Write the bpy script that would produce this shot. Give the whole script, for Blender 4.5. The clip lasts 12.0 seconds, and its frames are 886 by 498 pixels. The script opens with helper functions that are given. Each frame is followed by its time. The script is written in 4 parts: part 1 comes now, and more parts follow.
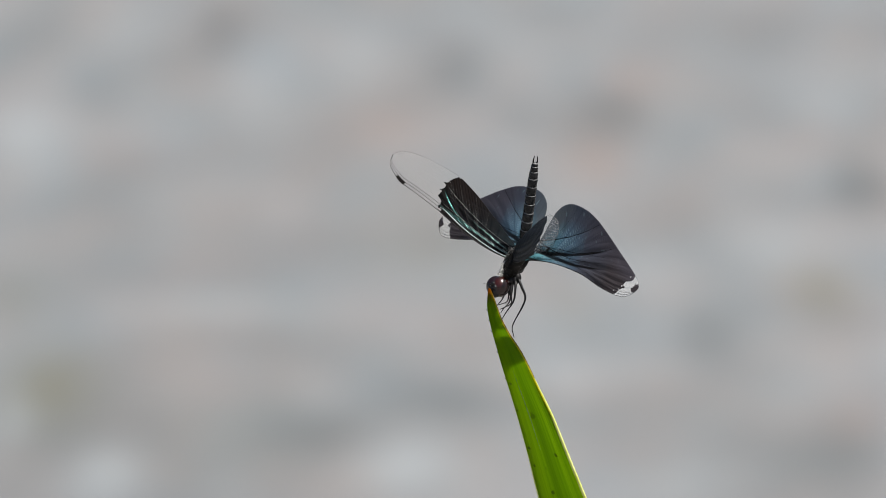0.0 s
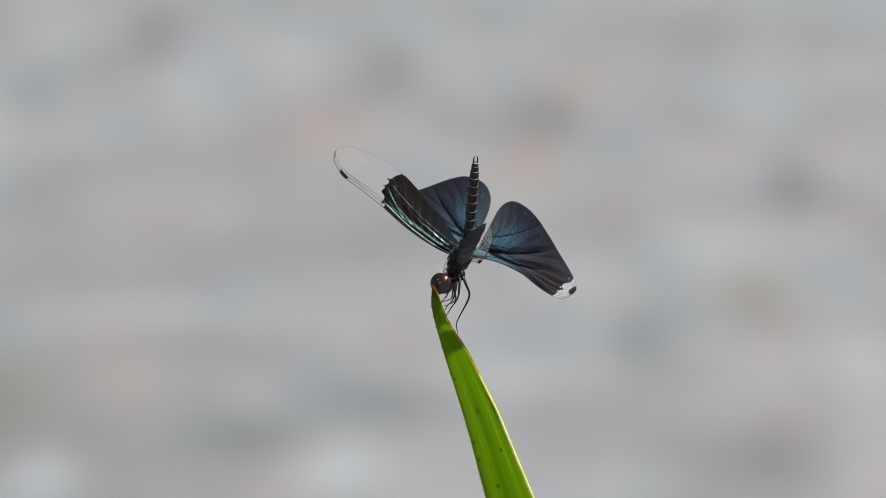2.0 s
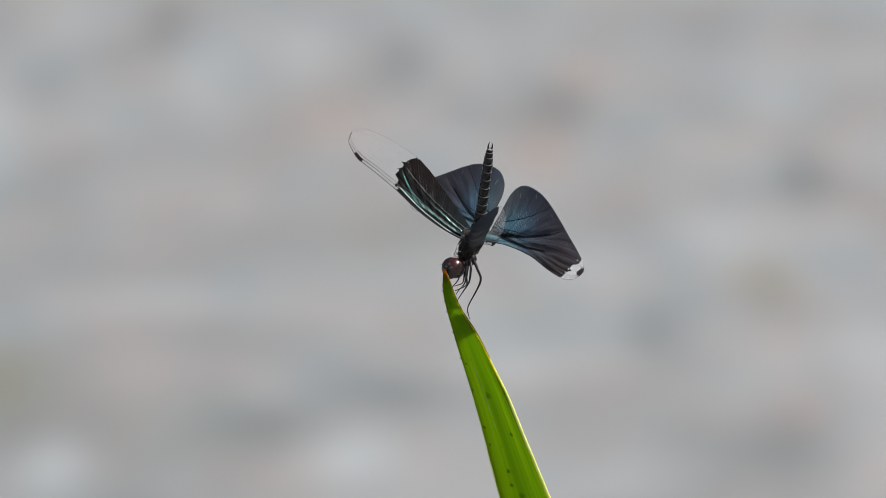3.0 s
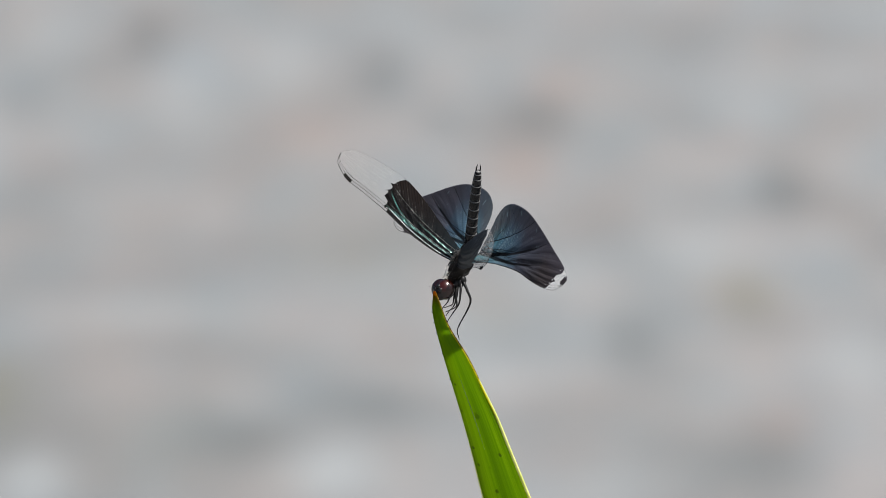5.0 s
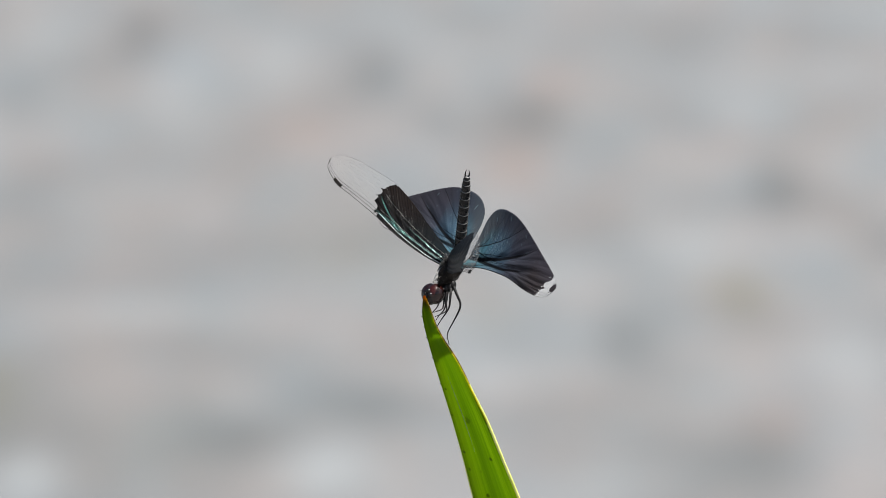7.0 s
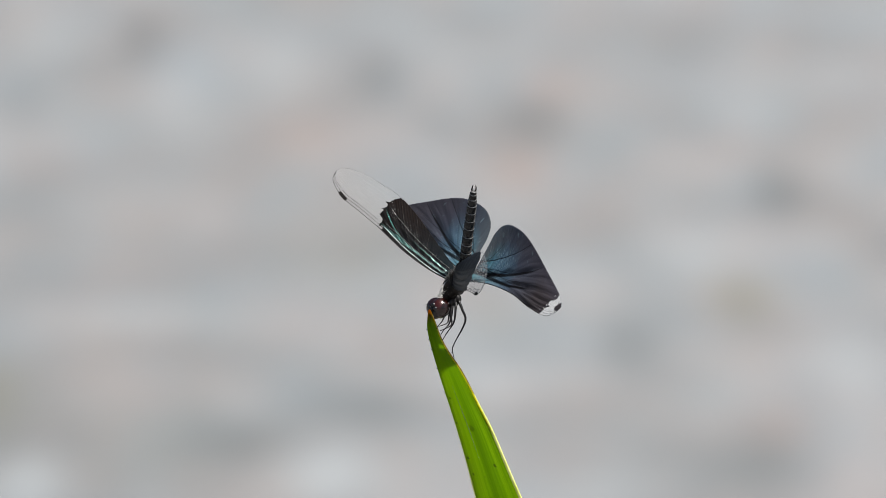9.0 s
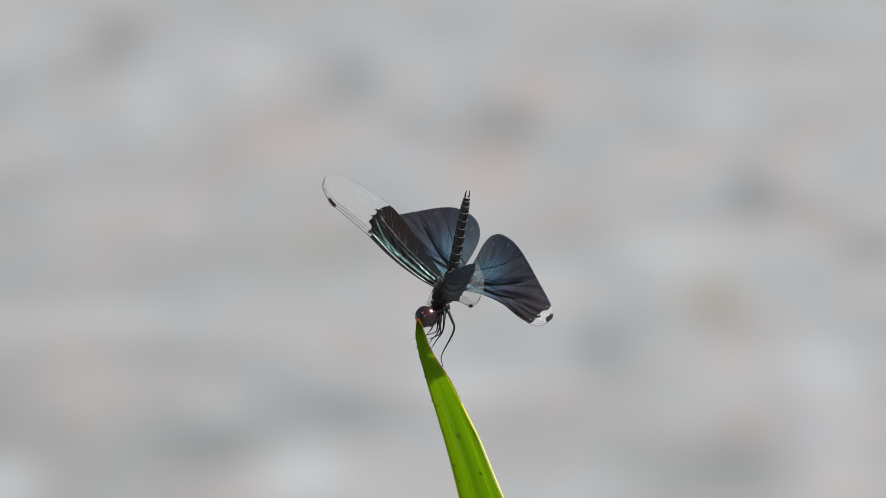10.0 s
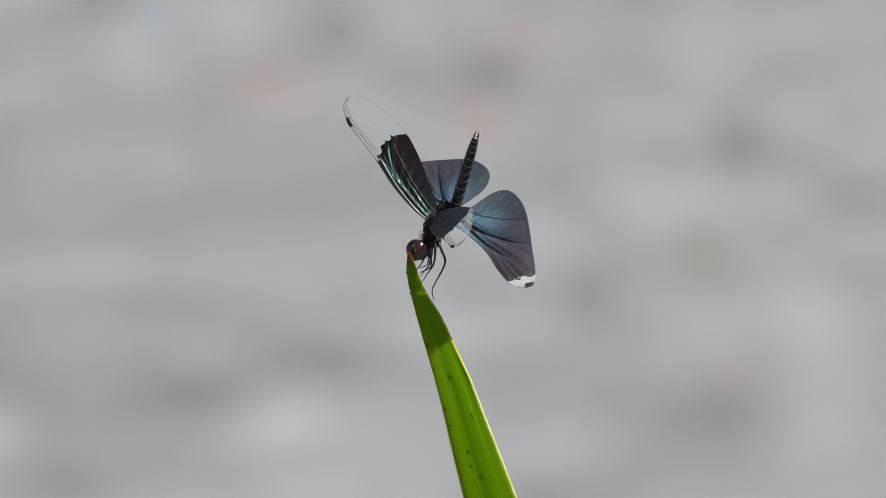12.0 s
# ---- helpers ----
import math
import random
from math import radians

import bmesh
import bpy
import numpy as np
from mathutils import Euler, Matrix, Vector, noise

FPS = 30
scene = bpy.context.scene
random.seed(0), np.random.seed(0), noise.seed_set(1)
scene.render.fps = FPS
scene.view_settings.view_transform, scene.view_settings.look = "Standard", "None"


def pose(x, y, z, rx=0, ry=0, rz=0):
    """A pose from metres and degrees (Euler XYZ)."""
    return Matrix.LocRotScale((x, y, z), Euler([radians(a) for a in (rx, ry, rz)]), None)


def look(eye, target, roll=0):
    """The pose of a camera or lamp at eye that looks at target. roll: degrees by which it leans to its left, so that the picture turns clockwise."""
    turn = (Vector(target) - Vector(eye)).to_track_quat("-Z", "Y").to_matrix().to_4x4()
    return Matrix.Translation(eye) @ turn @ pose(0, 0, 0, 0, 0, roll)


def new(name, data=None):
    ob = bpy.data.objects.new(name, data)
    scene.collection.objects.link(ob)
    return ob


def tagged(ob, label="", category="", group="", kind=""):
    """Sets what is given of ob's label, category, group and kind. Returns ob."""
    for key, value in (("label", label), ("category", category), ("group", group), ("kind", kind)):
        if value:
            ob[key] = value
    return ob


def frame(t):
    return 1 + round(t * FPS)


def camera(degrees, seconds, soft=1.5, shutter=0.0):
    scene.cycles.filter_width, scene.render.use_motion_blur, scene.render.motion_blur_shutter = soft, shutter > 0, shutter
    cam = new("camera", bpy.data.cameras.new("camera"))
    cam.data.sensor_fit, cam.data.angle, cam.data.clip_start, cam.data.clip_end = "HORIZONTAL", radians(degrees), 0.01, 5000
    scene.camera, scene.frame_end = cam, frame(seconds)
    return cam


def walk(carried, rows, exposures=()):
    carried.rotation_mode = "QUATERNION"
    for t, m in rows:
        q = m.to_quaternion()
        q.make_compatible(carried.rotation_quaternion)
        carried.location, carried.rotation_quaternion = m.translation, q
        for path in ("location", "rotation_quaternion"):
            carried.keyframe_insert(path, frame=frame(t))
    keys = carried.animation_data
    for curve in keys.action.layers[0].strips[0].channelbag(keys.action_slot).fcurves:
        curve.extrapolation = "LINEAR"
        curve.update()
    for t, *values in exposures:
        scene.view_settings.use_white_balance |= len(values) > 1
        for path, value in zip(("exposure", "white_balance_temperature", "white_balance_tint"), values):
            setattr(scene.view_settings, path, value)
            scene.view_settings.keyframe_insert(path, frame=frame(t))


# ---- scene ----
# A butterfly dragonfly in its sun-pointing posture on the tip of a green blade,
# filmed with a long lens over a pond whose surface lies far out of focus.
FOCUS = 2.08                      # metres from the lens to the insect
MM = 0.001
EYE_HEIGHT = 1.5                  # the lens above the water

cam = camera(5.6, 12.0, soft=0.7)
cam.data.dof.use_dof = True
cam.data.dof.focus_distance = FOCUS
cam.data.dof.aperture_fstop = 25.0

# seconds, pitch, yaw: the lens is panned by hand
CAMERA_ROWS = [
    (0.0, -10.0000, 0.0000),
    (0.5, -9.9821, -0.2645),
    (1.0, -9.9786, -0.3396),
    (1.5, -9.9786, -0.3467),
    (2.0, -9.9786, -0.4218),
    (2.5, -10.0214, -0.4361),
    (3.0, -10.0429, -0.3467),
    (5.0, -9.9643, -0.4790),
    (5.5, -9.9821, -0.5004),
    (6.0, -9.9857, -0.5147),
    (6.5, -9.9893, -0.5290),
    (7.0, -9.9714, -0.5183),
    (9.0, -9.9464, -0.5040),
    (9.5, -9.9106, -0.6291),
    (10.0, -9.9357, -0.6720),
    (10.5, -10.0786, -0.7256),
    (11.0, -10.1680, -0.7184),
    (11.5, -10.2359, -0.7685),
    (12.0, -10.2573, -0.7685),
]
walk(cam, [(t, pose(0, 0, EYE_HEIGHT, 90 + p, 0, y)) for t, p, y in CAMERA_ROWS],
     [(0, 0.83), (2.5, 0.88), (3.0, 0.85), (5.5, 0.95), (7.5, 1.02), (9.5, 1.03), (10.5, 0.97), (12, 0.83)])

VIEW = pose(0, 0, 0, 80, 0, 0).to_3x3()      # right, up and towards the lens, as axes of the insect and the blade

# ---- light ----
SUN_WAY = (VIEW @ Vector((0.38, 0.82, 0.43))).normalized()     # towards the sun
world = bpy.data.worlds.new("sky")
scene.world = world
world.use_nodes = True
wn = world.node_tree
sky = wn.nodes.new("ShaderNodeTexSky")
sky.sky_type = "NISHITA"
sky.sun_disc = False
sky.sun_elevation = math.asin(SUN_WAY.z)
sky.sun_rotation = math.atan2(SUN_WAY.x, SUN_WAY.y)
sky.dust_density = 3.0
wn.links.new(sky.outputs[0], wn.nodes["Background"].inputs[0])
wn.nodes["Background"].inputs[1].default_value = 0.05
sun = new("sun", bpy.data.lights.new("sun", "SUN"))
sun.data.energy = 5.0
sun.data.angle = radians(0.53)
sun.data.color = (1.0, 0.966, 0.916)
sun.matrix_world = look(SUN_WAY * 20, (0, 0, 0))


# ---- small helpers ----
def mesh_ob(name, bm, mat, smooth=True):
    bmesh.ops.recalc_face_normals(bm, faces=bm.faces[:])
    me = bpy.data.meshes.new(name)
    bm.to_mesh(me)
    bm.free()
    me.materials.append(mat)
    for p in me.polygons:
        p.use_smooth = smooth
    return new(name, me)


def part(name, bm, mat, parent, label="", smooth=True):
    ob = mesh_ob(name, bm, mat, smooth)
    ob.parent = parent
    return tagged(ob, label)


def spline(points, n):
    """n points evenly along a smooth line through the points."""
    p = [np.array(q, float) for q in points]
    p = [2 * p[0] - p[1]] + p + [2 * p[-1] - p[-2]]
    fine = []
    for i in range(1, len(p) - 2):
        for k in range(24):
            t = k / 24
            fine.append(0.5 * (2 * p[i] + (p[i + 1] - p[i - 1]) * t + (2 * p[i - 1] - 5 * p[i] + 4 * p[i + 1] - p[i + 2]) * t * t
                               + (3 * p[i] - p[i - 1] - 3 * p[i + 1] + p[i + 2]) * t ** 3))
    fine.append(p[-2])
    fine = np.array(fine)
    run = np.concatenate([[0], np.cumsum(np.linalg.norm(np.diff(fine, axis=0), axis=1))])
    return np.array([[np.interp(s, run, fine[:, c]) for c in range(fine.shape[1])] for s in np.linspace(0, run[-1], n)])


def tube(bm, points, radii, sides=8):
    """A capped tube along the points, with a radius at each."""
    rings, side = [], None
    n = len(points)
    for i, p in enumerate(points):
        way = Vector(points[min(i + 1, n - 1)]) - Vector(points[max(i - 1, 0)])
        way.normalize()
        if side is None:
            side = way.orthogonal().normalized()
        side = (side - way * side.dot(way)).normalized()
        other = way.cross(side)
        rings.append([bm.verts.new(Vector(p) + (side * math.cos(a) + other * math.sin(a)) * radii[i])
                      for a in (2 * math.pi * k / sides for k in range(sides))])
    for a, b in zip(rings, rings[1:]):
        for k in range(sides):
            bm.faces.new((a[k], a[(k + 1) % sides], b[(k + 1) % sides], b[k]))
    bm.faces.new(rings[0][::-1])
    bm.faces.new(rings[-1])


def ball(bm, centre, axes, turn=None, rough=0.0, level=3):
    """An ellipsoid with half axes, turned and slightly uneven."""
    made = bmesh.ops.create_icosphere(bm, subdivisions=level, radius=1.0)["verts"]
    turn = turn or Matrix.Identity(3)
    for v in made:
        d = 1 + rough * noise.noise(v.co * 2.3 + Vector(centre) * 900)
        v.co = turn @ Vector((v.co.x * axes[0] * d, v.co.y * axes[1] * d, v.co.z * axes[2] * d)) + Vector(centre)


def axes_to(way, up=(0, 0, 1)):
    """A turn whose y axis runs along way and whose z axis leans to up."""
    y = Vector(way).normalized()
    x = y.cross(Vector(up)).normalized()
    return Matrix((x, y, x.cross(y))).transposed()


# ---- materials ----
def material(name):
    mat = bpy.data.materials.new(name)
    mat.use_nodes = True
    return mat, mat.node_tree.nodes, mat.node_tree.links, mat.node_tree.nodes["Principled BSDF"]


def noise_node(nodes, links, scale, detail=3.0, vector=None, rough=0.5):
    n = nodes.new("ShaderNodeTexNoise")
    n.inputs["Scale"].default_value = scale
    n.inputs["Detail"].default_value = detail
    n.inputs["Roughness"].default_value = rough
    if vector:
        links.new(vector, n.inputs["Vector"])
    return n


def ramp(nodes, links, value, stops):
    r = nodes.new("ShaderNodeValToRGB")
    while len(r.color_ramp.elements) < len(stops):
        r.color_ramp.elements.new(0.5)
    for e, (at, colour) in zip(r.color_ramp.elements, stops):
        e.position = at
        e.color = (*colour, 1)
    links.new(value, r.inputs[0])
    return r.outputs[0]


def calc(nodes, links, kind, a, b=None, c=None):
    m = nodes.new("ShaderNodeMath")
    m.operation = kind
    for i, v in enumerate((a, b, c)):
        if v is None:
            continue
        if isinstance(v, (int, float)):
            m.inputs[i].default_value = v
        else:
            links.new(v, m.inputs[i])
    return m.outputs[0]


def mixed(nodes, links, fac, a, b, blend="MIX"):
    m = nodes.new("ShaderNodeMix")
    m.data_type = "RGBA"
    m.blend_type = blend
    for socket, v in ((m.inputs[0], fac), (m.inputs[6], a), (m.inputs[7], b)):
        if isinstance(v, (int, float)):
            socket.default_value = v
        elif isinstance(v, tuple):
            socket.default_value = (*v, 1)
        else:
            links.new(v, socket)
    return m.outputs[2]


def bumped(nodes, links, height, strength, distance, target):
    b = nodes.new("ShaderNodeBump")
    b.inputs["Strength"].default_value = strength
    b.inputs["Distance"].default_value = distance
    links.new(height, b.inputs["Height"])
    links.new(b.outputs[0], target)
    return b


# across the water: (x, y, half width, half depth, weight, tint) of dark, olive, rust-coloured and pale patches
DARK, OLIVE, RUST, PALE = (0.070, 0.071, 0.066), (0.106, 0.097, 0.062), (0.204, 0.145, 0.117), (0.234, 0.247, 0.252)
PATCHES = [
    (-0.230, 8.05, 0.300, 0.95, 0.09, DARK), (-0.015, 8.50, 0.070, 0.20, 0.16, OLIVE), (-0.304, 7.54, 0.100, 0.22, 0.42, DARK), (0.302, 7.47, 0.095, 0.19, 0.22, DARK), (-0.332, 8.27, 0.092, 0.21, 0.12, DARK),
    (-0.176, 7.62, 0.062, 0.18, 0.12, OLIVE), (0.153, 7.62, 0.077, 0.12, 0.10, DARK), (-0.586, 8.97, 0.091, 0.55, 0.20, DARK),
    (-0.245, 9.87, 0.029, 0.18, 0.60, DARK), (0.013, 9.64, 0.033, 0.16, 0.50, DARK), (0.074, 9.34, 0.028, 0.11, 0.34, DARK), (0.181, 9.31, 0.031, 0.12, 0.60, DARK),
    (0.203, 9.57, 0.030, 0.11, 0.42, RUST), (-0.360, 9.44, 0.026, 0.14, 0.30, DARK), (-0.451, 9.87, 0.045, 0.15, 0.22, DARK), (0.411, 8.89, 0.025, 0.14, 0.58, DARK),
    (0.378, 9.12, 0.023, 0.09, 0.18, RUST), (0.236, 8.06, 0.025, 0.10, 0.42, DARK), (0.351, 8.29, 0.026, 0.11, 0.52, OLIVE), (0.008, 7.77, 0.053, 0.06, 0.52, DARK),
    (-0.094, 7.59, 0.064, 0.08, 0.50, DARK), (-0.346, 7.80, 0.038, 0.16, 0.66, OLIVE), (0.343, 7.54, 0.042, 0.14, 0.44, DARK), (0.359, 7.67, 0.027, 0.10, 0.25, RUST),
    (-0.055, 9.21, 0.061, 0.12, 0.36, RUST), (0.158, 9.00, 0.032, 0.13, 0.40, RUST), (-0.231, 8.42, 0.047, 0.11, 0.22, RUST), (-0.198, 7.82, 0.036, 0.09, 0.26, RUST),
    (-0.394, 8.24, 0.025, 0.14, 0.26, OLIVE), (-0.121, 8.54, 0.069, 0.07, 0.28, DARK), (-0.155, 8.01, 0.049, 0.08, 0.22, DARK), (0.117, 8.20, 0.025, 0.09, 0.20, OLIVE),
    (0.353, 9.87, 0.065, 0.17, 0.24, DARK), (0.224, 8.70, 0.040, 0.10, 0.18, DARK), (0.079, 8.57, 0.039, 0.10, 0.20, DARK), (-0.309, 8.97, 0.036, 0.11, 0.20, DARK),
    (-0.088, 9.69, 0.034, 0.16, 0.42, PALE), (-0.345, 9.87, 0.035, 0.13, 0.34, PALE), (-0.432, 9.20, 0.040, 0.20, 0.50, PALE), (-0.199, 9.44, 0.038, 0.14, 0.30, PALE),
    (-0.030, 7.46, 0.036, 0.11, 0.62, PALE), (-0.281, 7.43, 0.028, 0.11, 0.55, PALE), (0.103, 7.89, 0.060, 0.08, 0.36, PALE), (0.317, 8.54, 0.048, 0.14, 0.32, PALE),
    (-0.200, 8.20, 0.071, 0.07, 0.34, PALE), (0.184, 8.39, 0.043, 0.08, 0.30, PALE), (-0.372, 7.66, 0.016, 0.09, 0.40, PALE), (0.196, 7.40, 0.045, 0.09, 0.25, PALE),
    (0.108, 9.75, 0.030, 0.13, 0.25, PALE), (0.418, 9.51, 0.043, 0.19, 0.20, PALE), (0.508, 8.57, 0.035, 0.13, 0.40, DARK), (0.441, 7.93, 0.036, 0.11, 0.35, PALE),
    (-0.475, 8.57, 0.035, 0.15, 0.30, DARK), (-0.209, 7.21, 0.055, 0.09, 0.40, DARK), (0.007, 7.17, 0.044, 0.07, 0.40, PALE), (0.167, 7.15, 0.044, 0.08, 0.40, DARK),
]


def water_material():
    mat, nodes, links, bsdf = material("pond_water")
    geo = nodes.new("ShaderNodeNewGeometry")
    big = noise_node(nodes, links, 1.0, 4, None, 0.55)
    stretch = nodes.new("ShaderNodeMapping")
    stretch.inputs["Scale"].default_value = (6.0, 1.9, 1.0)
    links.new(geo.outputs["Position"], stretch.inputs["Vector"])
    links.new(stretch.outputs[0], big.inputs["Vector"])
    colour = ramp(nodes, links, big.outputs[0], [(0.30, (0.147, 0.147, 0.144)), (0.5, (0.162, 0.162, 0.160)), (0.70, (0.178, 0.180, 0.182))])
    small = nodes.new("ShaderNodeMapping")
    small.inputs["Scale"].default_value = (11.0, 4.6, 1.0)
    links.new(geo.outputs["Position"], small.inputs["Vector"])
    mottle = noise_node(nodes, links, 1.0, 2, small.outputs[0])
    colour = mixed(nodes, links, 1.0, colour, ramp(nodes, links, mottle.outputs[0], [(0.34, (0.90, 0.905, 0.905)), (0.66, (1.10, 1.095, 1.095))]), "MULTIPLY")
    hue = noise_node(nodes, links, 1.6, 2, stretch.outputs[0])
    cast = ramp(nodes, links, hue.outputs[0], [(0.36, (0.95, 1.0, 1.025)), (0.64, (1.06, 0.99, 0.955))])
    colour = mixed(nodes, links, 1.0, colour, cast, "MULTIPLY")
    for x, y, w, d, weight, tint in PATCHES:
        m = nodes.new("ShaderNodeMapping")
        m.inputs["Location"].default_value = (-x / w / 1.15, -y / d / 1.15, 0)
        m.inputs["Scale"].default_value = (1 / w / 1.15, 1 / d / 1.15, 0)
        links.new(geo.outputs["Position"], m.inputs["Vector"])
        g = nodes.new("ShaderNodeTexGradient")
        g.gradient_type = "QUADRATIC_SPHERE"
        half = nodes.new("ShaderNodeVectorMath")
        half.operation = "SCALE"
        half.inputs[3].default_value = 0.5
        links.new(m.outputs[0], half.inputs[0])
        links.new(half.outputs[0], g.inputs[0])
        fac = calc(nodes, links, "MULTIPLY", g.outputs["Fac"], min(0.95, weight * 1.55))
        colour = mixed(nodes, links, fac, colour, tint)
    links.new(colour, bsdf.inputs["Base Color"])
    bsdf.inputs["Roughness"].default_value = 0.3
    bsdf.inputs["Specular IOR Level"].default_value = 0.35
    bsdf.inputs["IOR"].default_value = 1.33
    waves = noise_node(nodes, links, 9.0, 3)
    squash = nodes.new("ShaderNodeMapping")
    squash.inputs["Scale"].default_value = (1.0, 2.2, 1.0)
    links.new(geo.outputs["Position"], squash.inputs["Vector"])
    links.new(squash.outputs[0], waves.inputs["Vector"])
    bumped(nodes, links, waves.outputs[0], 0.35, 0.02, bsdf.inputs["Normal"])
    return mat


BLADE_STAINS = [(0.0367, 0.42, 0.0014, 0.085), (0.0466, 0.11, 0.0007, 0.036), (0.0276, 0.13, 0.0005, 0.036), (0.0355, 0.09, 0.0005, 0.027), (0.0475, 0.67, 0.0007, 0.050), (0.0517, 0.12, 0.0007, 0.027), (0.0593, 0.32, 0.0009, 0.056), (0.0636, 0.30, 0.0008, 0.068), (0.0663, 0.44, 0.0011, 0.068)]


def leaf_material():
    mat, nodes, links, bsdf = material("green_blade")
    uv = nodes.new("ShaderNodeUVMap")
    sep = nodes.new("ShaderNodeSeparateXYZ")
    links.new(uv.outputs[0], sep.inputs[0])
    along, across = sep.outputs[0], sep.outputs[1]         # metres from the tip; 0 to 1 across
    # fine veins that run lengthwise
    m = nodes.new("ShaderNodeMapping")
    m.inputs["Scale"].default_value = (14.0, 60.0, 1.0)
    links.new(uv.outputs[0], m.inputs["Vector"])
    veins = noise_node(nodes, links, 1.0, 2, m.outputs[0])
    m2 = nodes.new("ShaderNodeMapping")
    m2.inputs["Scale"].default_value = (60.0, 5.0, 1.0)
    links.new(uv.outputs[0], m2.inputs["Vector"])
    cloud = noise_node(nodes, links, 1.0, 4, m2.outputs[0])
    green = ramp(nodes, links, veins.outputs[0], [(0.30, (0.058, 0.122, 0.002)), (0.52, (0.080, 0.160, 0.002)), (0.72, (0.118, 0.205, 0.006))])
    green = mixed(nodes, links, calc(nodes, links, "MULTIPLY", cloud.outputs[0], 0.30), green, (0.050, 0.110, 0.002))
    # the strip beyond the fold is paler
    strip = ramp(nodes, links, across, [(0.16, (1, 1, 1)), (0.36, (0, 0, 0))])
    green = mixed(nodes, links, calc(nodes, links, "MULTIPLY", strip, 0.25), green, (0.115, 0.190, 0.003))
    # the right edge, painted the yellow of a sunlit rim
    rim = ramp(nodes, links, across, [(0.93, (0, 0, 0)), (0.975, (1, 1, 1))])
    green = mixed(nodes, links, rim, green, (0.24, 0.27, 0.02))
    # the dried tip
    wob = calc(nodes, links, "ADD", along, calc(nodes, links, "MULTIPLY", cloud.outputs[0], 0.006))
    tip = ramp(nodes, links, calc(nodes, links, "MULTIPLY", wob, 60.0), [(0.24, (1, 1, 1)), (0.48, (0, 0, 0))])
    green = mixed(nodes, links, tip, green, (0.095, 0.050, 0.006))
    stain = noise_node(nodes, links, 900.0, 3, nodes.new("ShaderNodeTexCoord").outputs["Object"])
    # brown specks
    spots = nodes.new("ShaderNodeTexVoronoi")
    spots.inputs["Scale"].default_value = 1.0
    m3 = nodes.new("ShaderNodeMapping")
    m3.inputs["Scale"].default_value = (110.0, 3.2, 1.0)
    links.new(uv.outputs[0], m3.inputs["Vector"])
    links.new(m3.outputs[0], spots.inputs["Vector"])
    speck = ramp(nodes, links, spots.outputs["Distance"], [(0.03, (1, 1, 1)), (0.07, (0, 0, 0))])
    green = mixed(nodes, links, calc(nodes, links, "MULTIPLY", speck, 0.3), green, (0.03, 0.028, 0.008))
    # larger stains: metres from the tip, place across, half length, half width
    for a0, c0, ra, rc in BLADE_STAINS:
        u = calc(nodes, links, "DIVIDE", calc(nodes, links, "SUBTRACT", along, a0), ra)
        w = calc(nodes, links, "DIVIDE", calc(nodes, links, "SUBTRACT", across, c0), rc)
        far = calc(nodes, links, "SQRT", calc(nodes, links, "ADD", calc(nodes, links, "MULTIPLY", u, u), calc(nodes, links, "MULTIPLY", w, w)))
        far = calc(nodes, links, "ADD", far, calc(nodes, links, "MULTIPLY", stain.outputs[0], 1.2))
        mark = ramp(nodes, links, calc(nodes, links, "MULTIPLY", far, 0.5), [(0.56, (1, 1, 1)), (0.70, (0, 0, 0))])
        green = mixed(nodes, links, calc(nodes, links, "MULTIPLY", mark, 0.60), green, (0.014, 0.018, 0.005))
    # a darker green band beside the fold, stronger away from the tip
    fold_band = ramp(nodes, links, across, [(0.34, (0, 0, 0)), (0.42, (1, 1, 1)), (0.50, (1, 1, 1)), (0.66, (0, 0, 0))])
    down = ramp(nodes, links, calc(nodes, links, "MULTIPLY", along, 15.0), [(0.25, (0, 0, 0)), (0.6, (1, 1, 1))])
    green = mixed(nodes, links, calc(nodes, links, "MULTIPLY", calc(nodes, links, "MULTIPLY", fold_band, down), 0.55), green, (0.046, 0.100, 0.001))
    links.new(green, bsdf.inputs["Base Color"])
    bsdf.inputs["Roughness"].default_value = 0.42
    bumped(nodes, links, veins.outputs[0], 0.25, 0.0002, bsdf.inputs["Normal"])
    glow = nodes.new("ShaderNodeBsdfTranslucent")
    links.new(mixed(nodes, links, 1.0, green, (5.1, 3.75, 4.5), "MULTIPLY"), glow.inputs[0])
    thin = nodes.new("ShaderNodeMixShader")
    thin.inputs[0].default_value = 0.62
    links.new(bsdf.outputs[0], thin.inputs[1])
    links.new(glow.outputs[0], thin.inputs[2])
    links.new(thin.outputs[0], nodes["Material Output"].inputs[0])
    bsdf.inputs["Specular IOR Level"].default_value = 0.06
    return mat


